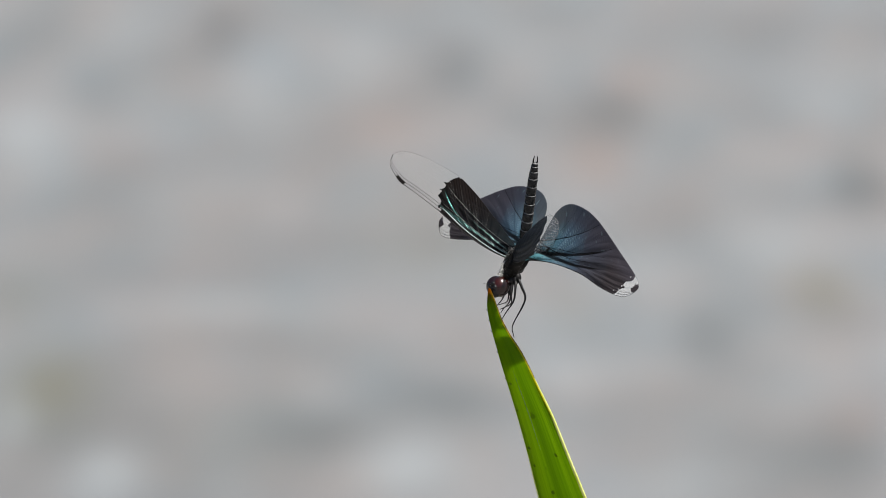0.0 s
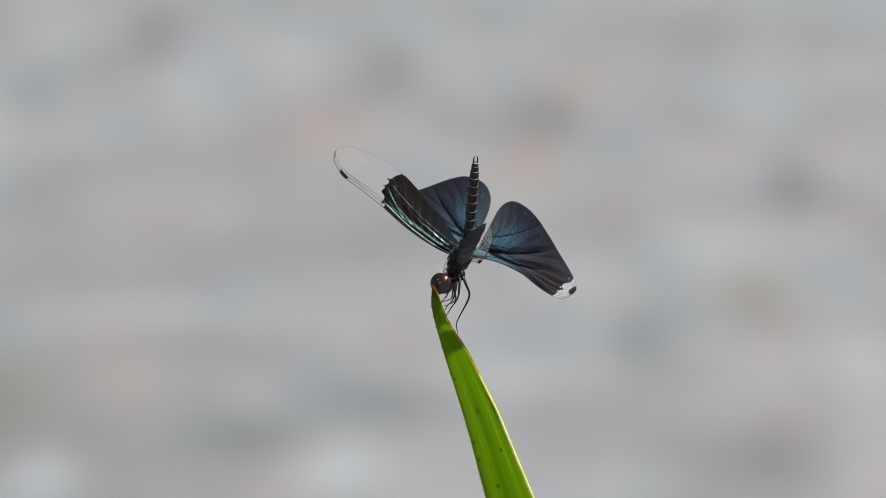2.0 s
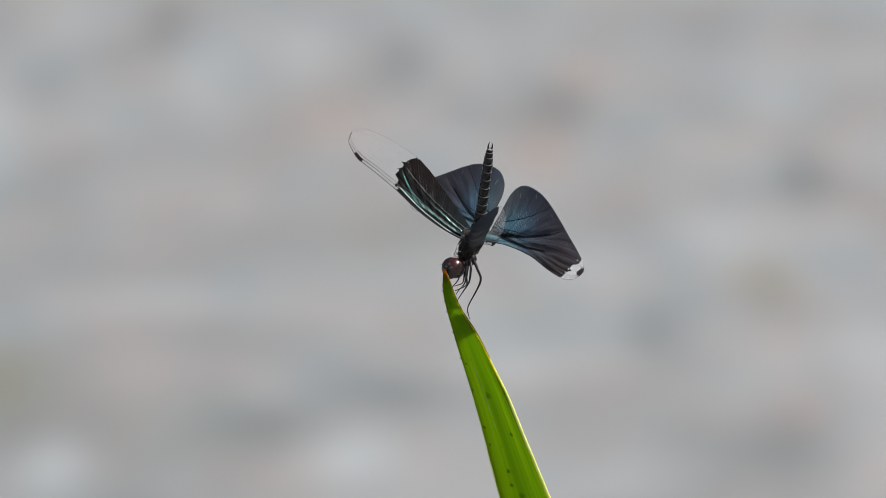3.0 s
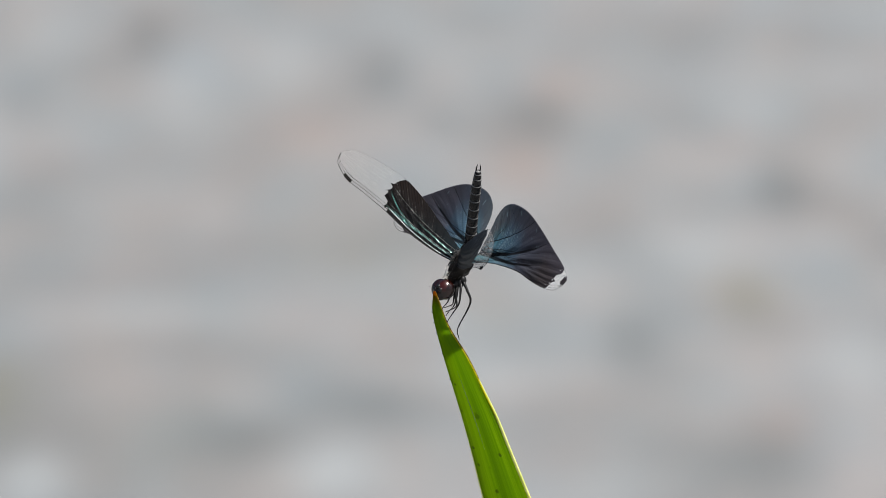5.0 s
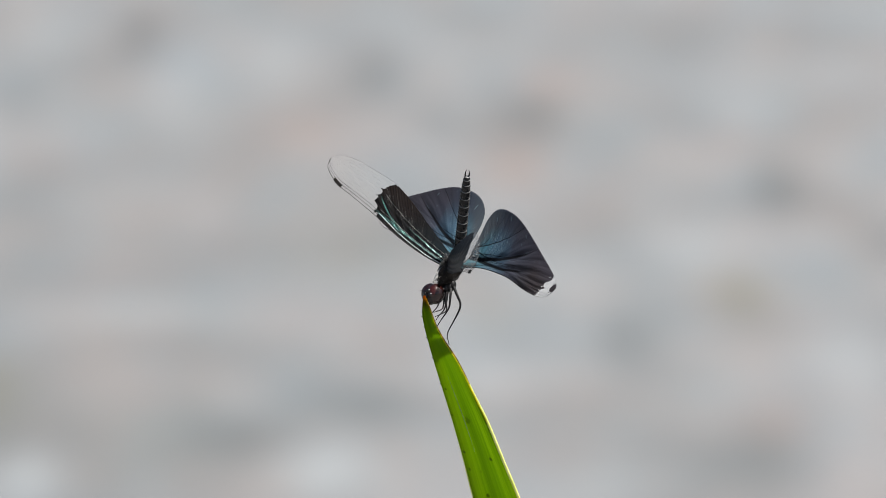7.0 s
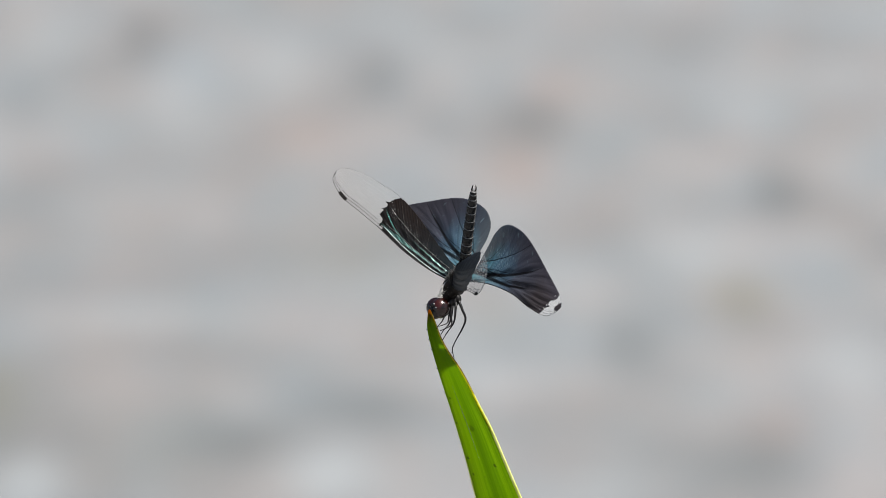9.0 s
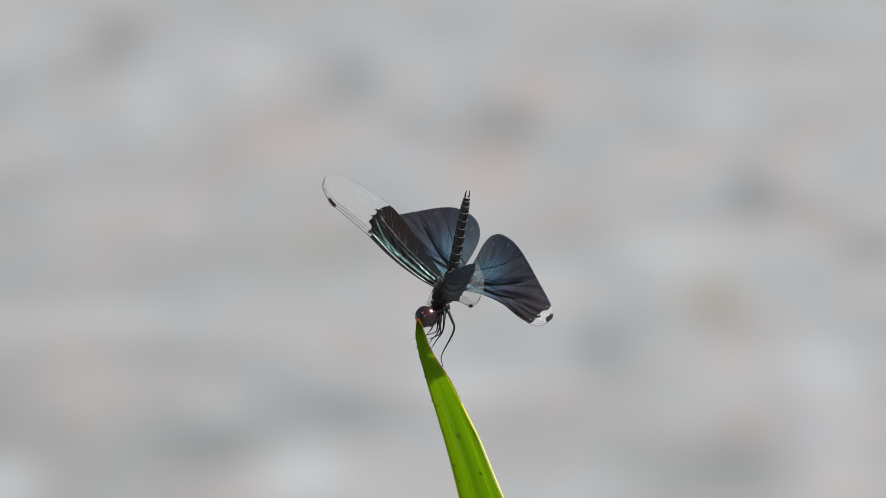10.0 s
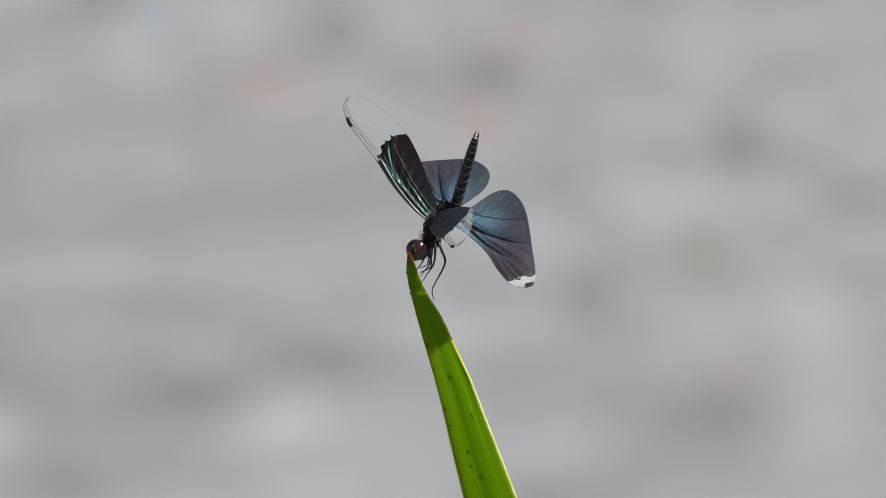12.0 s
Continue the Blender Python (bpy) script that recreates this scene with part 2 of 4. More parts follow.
# folds of the wings: points in millimetres (x to the tip, y to the leading edge), half width, where they fade out, depth
HIND_FOLDS = [([(0.0, -1.2), (5.0, -2.5), (10.4, -3.5), (16.5, -4.7), (20.3, -6.0), (24.3, -8.6)], 0.66, 25.0, 1.0),
              ([(3.8, -1.8), (9.0, -1.6), (14.5, -1.4), (18.5, -2.1), (23.0, -2.7), (27.0, -3.5)], 0.56, 26.0, 1.0),
              ([(2.0, -4.6), (5.2, -5.9), (8.7, -7.0), (12.0, -8.7), (15.0, -10.6), (17.6, -12.3)], 0.20, 18.5, 0.6),
              ([(3.0, -5.0), (5.3, -7.6), (7.0, -10.2), (8.2, -12.8)], 0.16, 10.0, 0.4),
              ([(1.0, 0.7), (9.0, -0.1), (17.0, 0.3), (24.0, 1.1), (29.0, 1.5)], 0.40, 30.0, 0.8), ([(14.0, -2.8), (19.0, -3.3), (25.0, -4.6)], 0.14, 27.0, 0.4),
              ([(18.0, -5.0), (23.0, -5.6), (28.0, -6.2)], 0.10, 28.0, 0.3)]
FORE_FOLDS = [([(1.0, -0.1), (8.0, 0.6), (14.0, 0.85), (21.0, 0.9)], 0.55, 22.5, 0.8), ([(3.0, -1.1), (9.0, -1.0), (14.4, -0.9), (18.0, -1.3), (23.0, -3.2)], 0.42, 23.5, 0.9),
              ([(4.0, -2.2), (11.0, -2.2), (16.0, -2.4), (20.0, -3.0), (24.0, -4.0)], 0.22, 23.0, 0.7), ([(10.5, -6.5), (12.5, -6.1), (15.1, -5.55), (18.2, -5.2), (21.5, -5.4)], 0.17, 21.5, 0.6),
              ([(14.0, -3.5), (18.0, -4.0), (23.5, -5.6)], 0.10, 24.0, 0.3)]


def fold_curve(points):
    """The quadratic line of a fold, y over x in millimetres, lowest power first."""
    x, y = zip(*points)
    return [float(c) for c in np.polyfit(x, y, 2)[::-1]]


def wing_material(fore, sheen=True):
    """Dark iridescent membrane with a cell net; the fore wing's outer part is clear, the hind wing has a pale band at its tip."""
    mat, nodes, links, bsdf = material("fore_wing_membrane" if fore else "hind_wing_membrane")
    length = (38.0 if fore else 36.3) * MM
    uv = nodes.new("ShaderNodeUVMap")
    sep = nodes.new("ShaderNodeSeparateXYZ")
    links.new(uv.outputs[0], sep.inputs[0])
    along, across = sep.outputs[0], sep.outputs[1]
    tex = nodes.new("ShaderNodeTexCoord")
    flat = nodes.new("ShaderNodeSeparateXYZ")
    links.new(tex.outputs["Object"], flat.inputs[0])
    # cells between the veins: rows that fan out from the root, each cell under a millimetre long
    fan_uv = nodes.new("ShaderNodeUVMap")
    fan_uv.uv_map = "Fan"
    fan_sep = nodes.new("ShaderNodeSeparateXYZ")
    links.new(fan_uv.outputs[0], fan_sep.inputs[0])
    warp = noise_node(nodes, links, 330.0, 2, tex.outputs["Object"])
    off = calc(nodes, links, "SUBTRACT", warp.outputs[0], 0.5)
    rows = calc(nodes, links, "MULTIPLY_ADD", fan_sep.outputs[0], 60.0 if fore else 64.0, calc(nodes, links, "MULTIPLY", off, 0.9))
    band = calc(nodes, links, "FLOOR", rows)
    run = calc(nodes, links, "MULTIPLY_ADD", flat.outputs[0], 1750.0 if fore else 1300.0, calc(nodes, links, "MULTIPLY", flat.outputs[1], -620.0 if fore else -950.0))
    run = calc(nodes, links, "ADD", calc(nodes, links, "MULTIPLY_ADD", band, 0.618, run), calc(nodes, links, "MULTIPLY", off, 1.6))
    over = calc(nodes, links, "ABSOLUTE", calc(nodes, links, "SUBTRACT", calc(nodes, links, "FRACT", rows), 0.5))
    length_way = calc(nodes, links, "ABSOLUTE", calc(nodes, links, "SUBTRACT", calc(nodes, links, "FRACT", run), 0.5))
    rim = calc(nodes, links, "MAXIMUM", over, length_way)              # 0 in the middle of a cell, 0.5 on its veins
    net = ramp(nodes, links, rim, [(0.40, (0, 0, 0)), (0.47, (1, 1, 1))])
    pillow = calc(nodes, links, "SUBTRACT", 0.5, calc(nodes, links, "ADD", calc(nodes, links, "MULTIPLY", over, over), calc(nodes, links, "MULTIPLY", length_way, length_way)))
    chance = nodes.new("ShaderNodeTexWhiteNoise")
    chance.noise_dimensions = "2D"
    which = nodes.new("ShaderNodeCombineXYZ")
    links.new(band, which.inputs[0])
    links.new(calc(nodes, links, "FLOOR", run), which.inputs[1])
    links.new(which.outputs[0], chance.inputs["Vector"])
    luck = chance.outputs["Value"]
    bead = ramp(nodes, links, calc(nodes, links, "ADD", calc(nodes, links, "MULTIPLY", over, 1.0), calc(nodes, links, "MULTIPLY", length_way, 1.0)), [(0.26, (1, 1, 1)), (0.46, (0, 0, 0))])
    jag = noise_node(nodes, links, 900.0, 3, tex.outputs["Object"])
    wide = noise_node(nodes, links, 160.0, 3, tex.outputs["Object"])
    # blue-green sheen near the body, purple brown outwards
    reach = calc(nodes, links, "ADD", along, calc(nodes, links, "MULTIPLY", wide.outputs[0], 0.24))
    reach = calc(nodes, links, "SUBTRACT", reach, 0.12)
    xmm = calc(nodes, links, "MULTIPLY", flat.outputs[0], 1000.0)
    ymm = calc(nodes, links, "MULTIPLY", flat.outputs[1], 1000.0)
    drift = calc(nodes, links, "MULTIPLY", calc(nodes, links, "SUBTRACT", wide.outputs[0], 0.5), 0.5)

    def beside(c):
        """Signed millimetres from a fold's line."""
        line = calc(nodes, links, "MULTIPLY_ADD", calc(nodes, links, "MULTIPLY_ADD", xmm, c[2], c[1]), xmm, c[0])
        return calc(nodes, links, "ADD", calc(nodes, links, "SUBTRACT", ymm, line), drift)

    near_root = ramp(nodes, links, reach, [(0.20, (1, 1, 1)), (0.42, (0, 0, 0))])
    if fore:
        tone = ramp(nodes, links, reach, [(0.05, (0.006, 0.010, 0.012)), (0.30, (0.0035, 0.004, 0.0045)), (0.52, (0.0035, 0.0032, 0.0032))])
        if not sheen:
            tone = mixed(nodes, links, wide.outputs[0], (0.007, 0.009, 0.013), (0.013, 0.017, 0.024))
        # the hind part is brown
        rust = ramp(nodes, links, across, [(0.50, (0, 0, 0)), (0.80, (1, 1, 1))])
        rust = calc(nodes, links, "MULTIPLY", rust, ramp(nodes, links, reach, [(0.26, (0, 0, 0)), (0.50, (1, 1, 1))]))
        tone = mixed(nodes, links, calc(nodes, links, "MULTIPLY", rust, 0.65 if sheen else 0.1), tone, (0.0085, 0.0058, 0.0049))
        # slanting wrinkles in it, their hollows coloured darker
        comb = nodes.new("ShaderNodeTexWave")
        comb.inputs["Scale"].default_value = 1.0
        comb.inputs["Distortion"].default_value = 3.2
        slant = nodes.new("ShaderNodeCombineXYZ")
        links.new(calc(nodes, links, "MULTIPLY_ADD", flat.outputs[0], 330.0, calc(nodes, links, "MULTIPLY", flat.outputs[1], 400.0)), slant.inputs[0])
        links.new(slant.outputs[0], comb.inputs["Vector"])
        furrow = calc(nodes, links, "MULTIPLY", ramp(nodes, links, comb.outputs["Fac"], [(0.10, (1, 1, 1)), (0.45, (0, 0, 0))]), rust)
        tone = mixed(nodes, links, calc(nodes, links, "MULTIPLY", furrow, 0.6), tone, (0.003, 0.0025, 0.0025))
        # blue-green glint of the pleats painted as bands, broken into cells
        def streak(points, wide, soft, start, end):
            gap = calc(nodes, links, "ABSOLUTE", beside(fold_curve(points)))
            line = ramp(nodes, links, calc(nodes, links, "DIVIDE", gap, 2.0), [(wide / 2, (1, 1, 1)), (soft / 2, (0, 0, 0))])
            reach_of = ramp(nodes, links, calc(nodes, links, "DIVIDE", xmm, 40.0), [(start / 40, (1, 1, 1)), (end / 40, (0, 0, 0))])
            return calc(nodes, links, "MULTIPLY", line, reach_of)
        stripe = streak([(1.5, -0.75), (8.0, -0.45), (13.0, 0.0), (16.0, 0.15), (21.0, 0.25)], 0.18, 0.40, 15.0, 22.5)
        fork = streak([(13.0, -0.35), (16.0, -0.35), (18.6, -1.0), (20.9, -1.8), (22.5, -2.6)], 0.10, 0.26, 21.0, 24.0)
        fork = calc(nodes, links, "MULTIPLY", fork, ramp(nodes, links, calc(nodes, links, "DIVIDE", xmm, 40.0), [(0.36, (0, 0, 0)), (0.42, (1, 1, 1))]))
        stripe = calc(nodes, links, "MAXIMUM", stripe, fork)
        stripe = calc(nodes, links, "MAXIMUM", stripe, streak([(1.5, -1.45), (5.6, -1.5), (9.2, -1.6), (15.0, -1.9)], 0.08, 0.22, 6.0, 14.0))
        beads = calc(nodes, links, "MULTIPLY_ADD", bead, 0.75, 0.25)
        stripe = calc(nodes, links, "MULTIPLY", stripe, calc(nodes, links, "MAXIMUM", beads, near_root))
        stripe = calc(nodes, links, "MULTIPLY", stripe, calc(nodes, links, "MULTIPLY_ADD", luck, 0.5, 0.5))
        # rows of small pale dots over the middle, painting the cells' glints
        middle = ramp(nodes, links, across, [(0.40, (0, 0, 0)), (0.50, (1, 1, 1)), (0.64, (1, 1, 1)), (0.76, (0.06, 0.06, 0.06))])
        dots = calc(nodes, links, "MULTIPLY", calc(nodes, links, "MULTIPLY", bead, middle), ramp(nodes, links, luck, [(0.45, (0.05, 0.05, 0.05)), (0.95, (1, 1, 1))]))
        tone = mixed(nodes, links, calc(nodes, links, "MULTIPLY", dots, 0.12), tone, (0.060, 0.067, 0.070))
        if not sheen:
            stripe = calc(nodes, links, "MULTIPLY", stripe, 0.0)
        tone = mixed(nodes, links, calc(nodes, links, "MULTIPLY", stripe, 0.33), tone, mixed(nodes, links, near_root, (0.22, 0.60, 0.56), (0.50, 0.78, 0.74)))
        metal = calc(nodes, links, "MULTIPLY", stripe, 0.95)
    else:
        tone = ramp(nodes, links, reach, [(0.04, (0.130, 0.380, 0.430)), (0.24, (0.104, 0.205, 0.292)), (0.44, (0.080, 0.090, 0.120)), (0.72, (0.053, 0.045, 0.048))])
        inner = ramp(nodes, links, across, [(0.42, (0, 0, 0)), (0.78, (1, 1, 1))])
        tone = mixed(nodes, links, calc(nodes, links, "MULTIPLY", inner, 0.8), tone, (0.100, 0.090, 0.108))
        metal = ramp(nodes, links, reach, [(0.10, (0.72, 0.72, 0.72)), (0.75, (0.34, 0.34, 0.34))])
        # the lobe beside the body is thin and half clear
        lobe = calc(nodes, links, "MULTIPLY", ramp(nodes, links, across, [(0.45, (0, 0, 0)), (0.75, (1, 1, 1))]), ramp(nodes, links, along, [(0.08, (1, 1, 1)), (0.30, (0, 0, 0))]))
        # glints painted pale: short arcs of cross veins near the root, sparks beyond
        arc_wave = nodes.new("ShaderNodeTexWave")
        arc_wave.inputs["Scale"].default_value = 1.0
        arc_wave.inputs["Distortion"].default_value = 0.4
        coarse = calc(nodes, links, "MULTIPLY_ADD", fan_sep.outputs[0], 34.0, calc(nodes, links, "MULTIPLY", off, 0.5))
        mid = calc(nodes, links, "ABSOLUTE", calc(nodes, links, "SUBTRACT", calc(nodes, links, "FRACT", coarse), 0.5))
        bow = nodes.new("ShaderNodeCombineXYZ")
        links.new(calc(nodes, links, "ADD", calc(nodes, links, "MULTIPLY_ADD", flat.outputs[0], 520.0, calc(nodes, links, "MULTIPLY", flat.outputs[1], -330.0)), calc(nodes, links, "MULTIPLY", calc(nodes, links, "MULTIPLY", mid, mid), -1.2)), bow.inputs[0])
        links.new(calc(nodes, links, "MULTIPLY", calc(nodes, links, "FLOOR", coarse), 3.7), bow.inputs[1])
        links.new(bow.outputs[0], arc_wave.inputs["Vector"])
        inside = ramp(nodes, links, reach, [(0.08, (0.5, 0.5, 0.5)), (0.14, (1, 1, 1)), (0.26, (1, 1, 1)), (0.44, (0, 0, 0))])
        arcs = calc(nodes, links, "MULTIPLY", ramp(nodes, links, arc_wave.outputs["Fac"], [(0.60, (0, 0, 0)), (0.90, (1, 1, 1))]), inside)
        arcs = calc(nodes, links, "MULTIPLY", arcs, ramp(nodes, links, wide.outputs[0], [(0.45, (0.06, 0.06, 0.06)), (0.60, (1, 1, 1))]))
        arcs = calc(nodes, links, "MULTIPLY", arcs, ramp(nodes, links, mid, [(0.36, (1, 1, 1)), (0.46, (0, 0, 0))]))
        arcs = calc(nodes, links, "MULTIPLY", arcs, ramp(nodes, links, across, [(0.55, (1, 1, 1)), (0.85, (0.12, 0.12, 0.12))]))
        sparks = calc(nodes, links, "MULTIPLY", bead, ramp(nodes, links, luck, [(0.90, (0, 0, 0)), (0.99, (1, 1, 1))]))
        sparks = calc(nodes, links, "MULTIPLY", sparks, ramp(nodes, links, reach, [(0.20, (1, 1, 1)), (0.70, (0.10, 0.10, 0.10))]))
        arcs = calc(nodes, links, "MAXIMUM", calc(nodes, links, "MULTIPLY", arcs, 0.5), calc(nodes, links, "MULTIPLY", sparks, 0.32))
        tone = mixed(nodes, links, arcs, tone, (0.56, 0.82, 0.84))
    # faint wrinkles that fan out with the veins, their hollows coloured darker
    wander = calc(nodes, links, "MULTIPLY", calc(nodes, links, "SUBTRACT", wide.outputs[0], 0.5), 0.016)
    wave = calc(nodes, links, "PINGPONG", calc(nodes, links, "ADD", calc(nodes, links, "SUBTRACT", fan_sep.outputs[0], 0.44), wander), 0.011)
    wrinkle = ramp(nodes, links, calc(nodes, links, "MULTIPLY", wave, 90.0), [(0.05, (1, 1, 1)), (0.5, (0, 0, 0))])
    tone = mixed(nodes, links, calc(nodes, links, "MULTIPLY", wrinkle, 0.11), tone, (0.006, 0.006, 0.008))
    # shade in the folds, painted as dark furrows along their lines
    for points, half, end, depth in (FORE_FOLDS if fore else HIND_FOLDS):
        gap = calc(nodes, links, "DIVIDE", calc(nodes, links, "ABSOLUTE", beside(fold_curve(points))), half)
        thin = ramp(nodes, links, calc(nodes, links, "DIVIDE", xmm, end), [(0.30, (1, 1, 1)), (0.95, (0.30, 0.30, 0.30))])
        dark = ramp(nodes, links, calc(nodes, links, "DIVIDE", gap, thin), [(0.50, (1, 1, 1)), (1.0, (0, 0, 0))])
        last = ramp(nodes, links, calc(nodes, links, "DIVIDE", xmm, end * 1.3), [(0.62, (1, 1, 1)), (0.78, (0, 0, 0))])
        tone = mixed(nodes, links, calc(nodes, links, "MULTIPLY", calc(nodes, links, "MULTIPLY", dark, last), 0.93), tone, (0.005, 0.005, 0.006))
    tone = mixed(nodes, links, calc(nodes, links, "MULTIPLY", net, (0.45 if sheen else 0.06) if fore else 0.10), tone, (0.006, 0.006, 0.007))
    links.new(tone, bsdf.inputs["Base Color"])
    links.new(metal, bsdf.inputs["Metallic"])
    if fore:
        links.new(calc(nodes, links, "SUBTRACT", 0.48, calc(nodes, links, "MULTIPLY", stripe, 0.24)), bsdf.inputs["Roughness"])
    else:
        bsdf.inputs["Roughness"].default_value = 0.40
    if not sheen:
        bsdf.inputs["Specular IOR Level"].default_value = 0.22
    elif fore:     # each cell's middle bulges and glints
        links.new(calc(nodes, links, "MULTIPLY_ADD", dots, 0.09, 0.006), bsdf.inputs["Specular IOR Level"])
    else:
        bsdf.inputs["Specular IOR Level"].default_value = 0.16
    relief = calc(nodes, links, "MULTIPLY", pillow, (0.40 if sheen else 0.06) if fore else 0.7)
    relief = calc(nodes, links, "ADD", relief, calc(nodes, links, "MULTIPLY", wrinkle, -0.12))
    relief = calc(nodes, links, "ADD", relief, calc(nodes, links, "MULTIPLY", furrow, -0.8) if fore else calc(nodes, links, "MULTIPLY", arcs, 0.2))
    bumped(nodes, links, relief, 0.4, 0.00025, bsdf.inputs["Normal"])
    glow = nodes.new("ShaderNodeBsdfTranslucent")
    glow.inputs[0].default_value = (0.13, 0.10, 0.105, 1) if not fore else (0.022, 0.014, 0.010, 1)
    membrane = nodes.new("ShaderNodeMixShader")
    membrane.inputs[0].default_value = 0.04 if fore else 0.24
    links.new(bsdf.outputs[0], membrane.inputs[1])
    links.new(glow.outputs[0], membrane.inputs[2])
    # the clear membrane
    clear = nodes.new("ShaderNodeBsdfTransparent")
    gloss = nodes.new("ShaderNodeBsdfPrincipled")
    gloss.inputs["Base Color"].default_value = (0.80, 0.80, 0.78, 1)
    gloss.inputs["Roughness"].default_value = 0.3
    film = nodes.new("ShaderNodeMixShader")
    # extra white on the left forewing stands in for its pale reflection
    film.inputs[0].default_value = (0.004 if sheen else 0.09) if fore else 0.085
    links.new(clear.outputs[0], film.inputs[1])
    links.new(gloss.outputs[0], film.inputs[2])
    # where it is clear, beyond a ragged line
    ragged = calc(nodes, links, "MULTIPLY", calc(nodes, links, "SUBTRACT", jag.outputs[0], 0.5), (3.6 if sheen else 0.6) if fore else 5.0)
    if fore:
        border = calc(nodes, links, "MULTIPLY_ADD", ramp(nodes, links, across, [(0.0, (0, 0, 0)), (0.14, (0.22, 0.22, 0.22)), (0.30, (0.78, 0.78, 0.78)), (0.42, (0.80, 0.80, 0.80)), (0.60, (0.92, 0.92, 0.92)), (0.85, (0.82, 0.82, 0.82)), (1.0, (0.45, 0.45, 0.45) if sheen else (0.2, 0.2, 0.2))]), 4.0, 20.7)
        place = calc(nodes, links, "ADD", calc(nodes, links, "SUBTRACT", xmm, border), ragged)
        where = ramp(nodes, links, place, [(0.0, (0, 0, 0)), (0.15, (1, 1, 1))])
    else:
        place = calc(nodes, links, "ADD", calc(nodes, links, "MULTIPLY_ADD", ymm, 0.65, xmm), ragged)
        where = ramp(nodes, links, calc(nodes, links, "DIVIDE", place, 40.0), [(0.778, (0, 0, 0)), (0.784, (1, 1, 1))])
        past = calc(nodes, links, "SUBTRACT", place, calc(nodes, links, "MULTIPLY", calc(nodes, links, "MAXIMUM", calc(nodes, links, "ADD", ymm, 0.8), 0.0), 2.0))
        where = calc(nodes, links, "MULTIPLY", where, ramp(nodes, links, calc(nodes, links, "DIVIDE", past, 40.0), [(0.846, (1, 1, 1)), (0.852, (0, 0, 0))]))
        where = calc(nodes, links, "MAXIMUM", where, calc(nodes, links, "MULTIPLY", lobe, 0.20))
    final = nodes.new("ShaderNodeMixShader")
    links.new(where, final.inputs[0])
    links.new(membrane.outputs[0], final.inputs[1])
    links.new(film.outputs[0], final.inputs[2])
    links.new(final.outputs[0], nodes["Material Output"].inputs[0])
    return mat


def plain_material(name, dark, light, scale, roughness, bump=0.0, distance=0.0002, metallic=0.0, coat=0.0):
    mat, nodes, links, bsdf = material(name)
    tex = nodes.new("ShaderNodeTexCoord")
    n = noise_node(nodes, links, scale, 4, tex.outputs["Object"])
    links.new(ramp(nodes, links, n.outputs[0], [(0.35, dark), (0.68, light)]), bsdf.inputs["Base Color"])
    bsdf.inputs["Roughness"].default_value = roughness
    bsdf.inputs["Metallic"].default_value = metallic
    bsdf.inputs["Coat Weight"].default_value = coat
    bsdf.inputs["Coat Roughness"].default_value = 0.34
    if bump:
        bumped(nodes, links, n.outputs[0], bump, distance, bsdf.inputs["Normal"])
    return mat


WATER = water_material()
LEAF = leaf_material()
FORE = wing_material(True)
FORE_UNDER = wing_material(True, False)
HIND = wing_material(False)
VEIN = plain_material("wing_vein", (0.008, 0.007, 0.007), (0.020, 0.018, 0.017), 900, 0.5)
VEIN.node_tree.nodes["Principled BSDF"].inputs["Specular IOR Level"].default_value = 0.08
RIDGE = plain_material("glossy_vein", (0.010, 0.010, 0.0105), (0.034, 0.034, 0.036), 900, 0.34)
# pale colour stands in for the highlight along this vein
GLINT_VEIN = plain_material("pale_glint_vein", (0.20, 0.25, 0.26), (0.60, 0.70, 0.72), 300, 0.28)
# net veins coloured pale to paint the white glints on them
PALE_VEIN = plain_material("pale_vein", (0.16, 0.157, 0.155), (0.42, 0.41, 0.40), 900, 0.35)
STIGMA = plain_material("wing_stigma", (0.004, 0.004, 0.004), (0.008, 0.007, 0.006), 900, 0.6)
STIGMA.node_tree.nodes["Principled BSDF"].inputs["Specular IOR Level"].default_value = 0.03
CUTICLE = plain_material("black_cuticle", (0.003, 0.003, 0.0035), (0.014, 0.014, 0.015), 800, 0.20, 0.8, 0.0005)
CUTICLE.node_tree.nodes["Principled BSDF"].inputs["Specular IOR Level"].default_value = 0.26
THORAX = plain_material("hairy_cuticle", (0.0025, 0.0022, 0.002), (0.010, 0.008, 0.007), 420, 0.40, 0.9, 0.0006)
THORAX.node_tree.nodes["Principled BSDF"].inputs["Specular IOR Level"].default_value = 0.10
HAIR = plain_material("grey_hair", (0.014, 0.014, 0.013), (0.045, 0.042, 0.04), 500, 0.5)
RING = plain_material("pale_ring", (0.05, 0.05, 0.05), (0.15, 0.15, 0.15), 900, 0.45)
EYE = plain_material("compound_eye", (0.0012, 0.0005, 0.0005), (0.028, 0.0038, 0.0022), 320, 0.26)
EYE.node_tree.nodes["Principled BSDF"].inputs["Specular IOR Level"].default_value = 0.6
FACE = plain_material("dark_face", (0.003, 0.003, 0.003), (0.010, 0.008, 0.008), 800, 0.26)
FACE.node_tree.nodes["Principled BSDF"].inputs["Specular IOR Level"].default_value = 0.35
GLINT = plain_material("polished_cuticle", (0.002, 0.002, 0.002), (0.005, 0.004, 0.004), 800, 0.22)
GLINT.node_tree.nodes["Principled BSDF"].inputs["Specular IOR Level"].default_value = 0.5
LEG = plain_material("black_leg", (0.003, 0.003, 0.003), (0.009, 0.008, 0.008), 900, 0.36)
LEG.node_tree.nodes["Principled BSDF"].inputs["Specular IOR Level"].default_value = 0.25

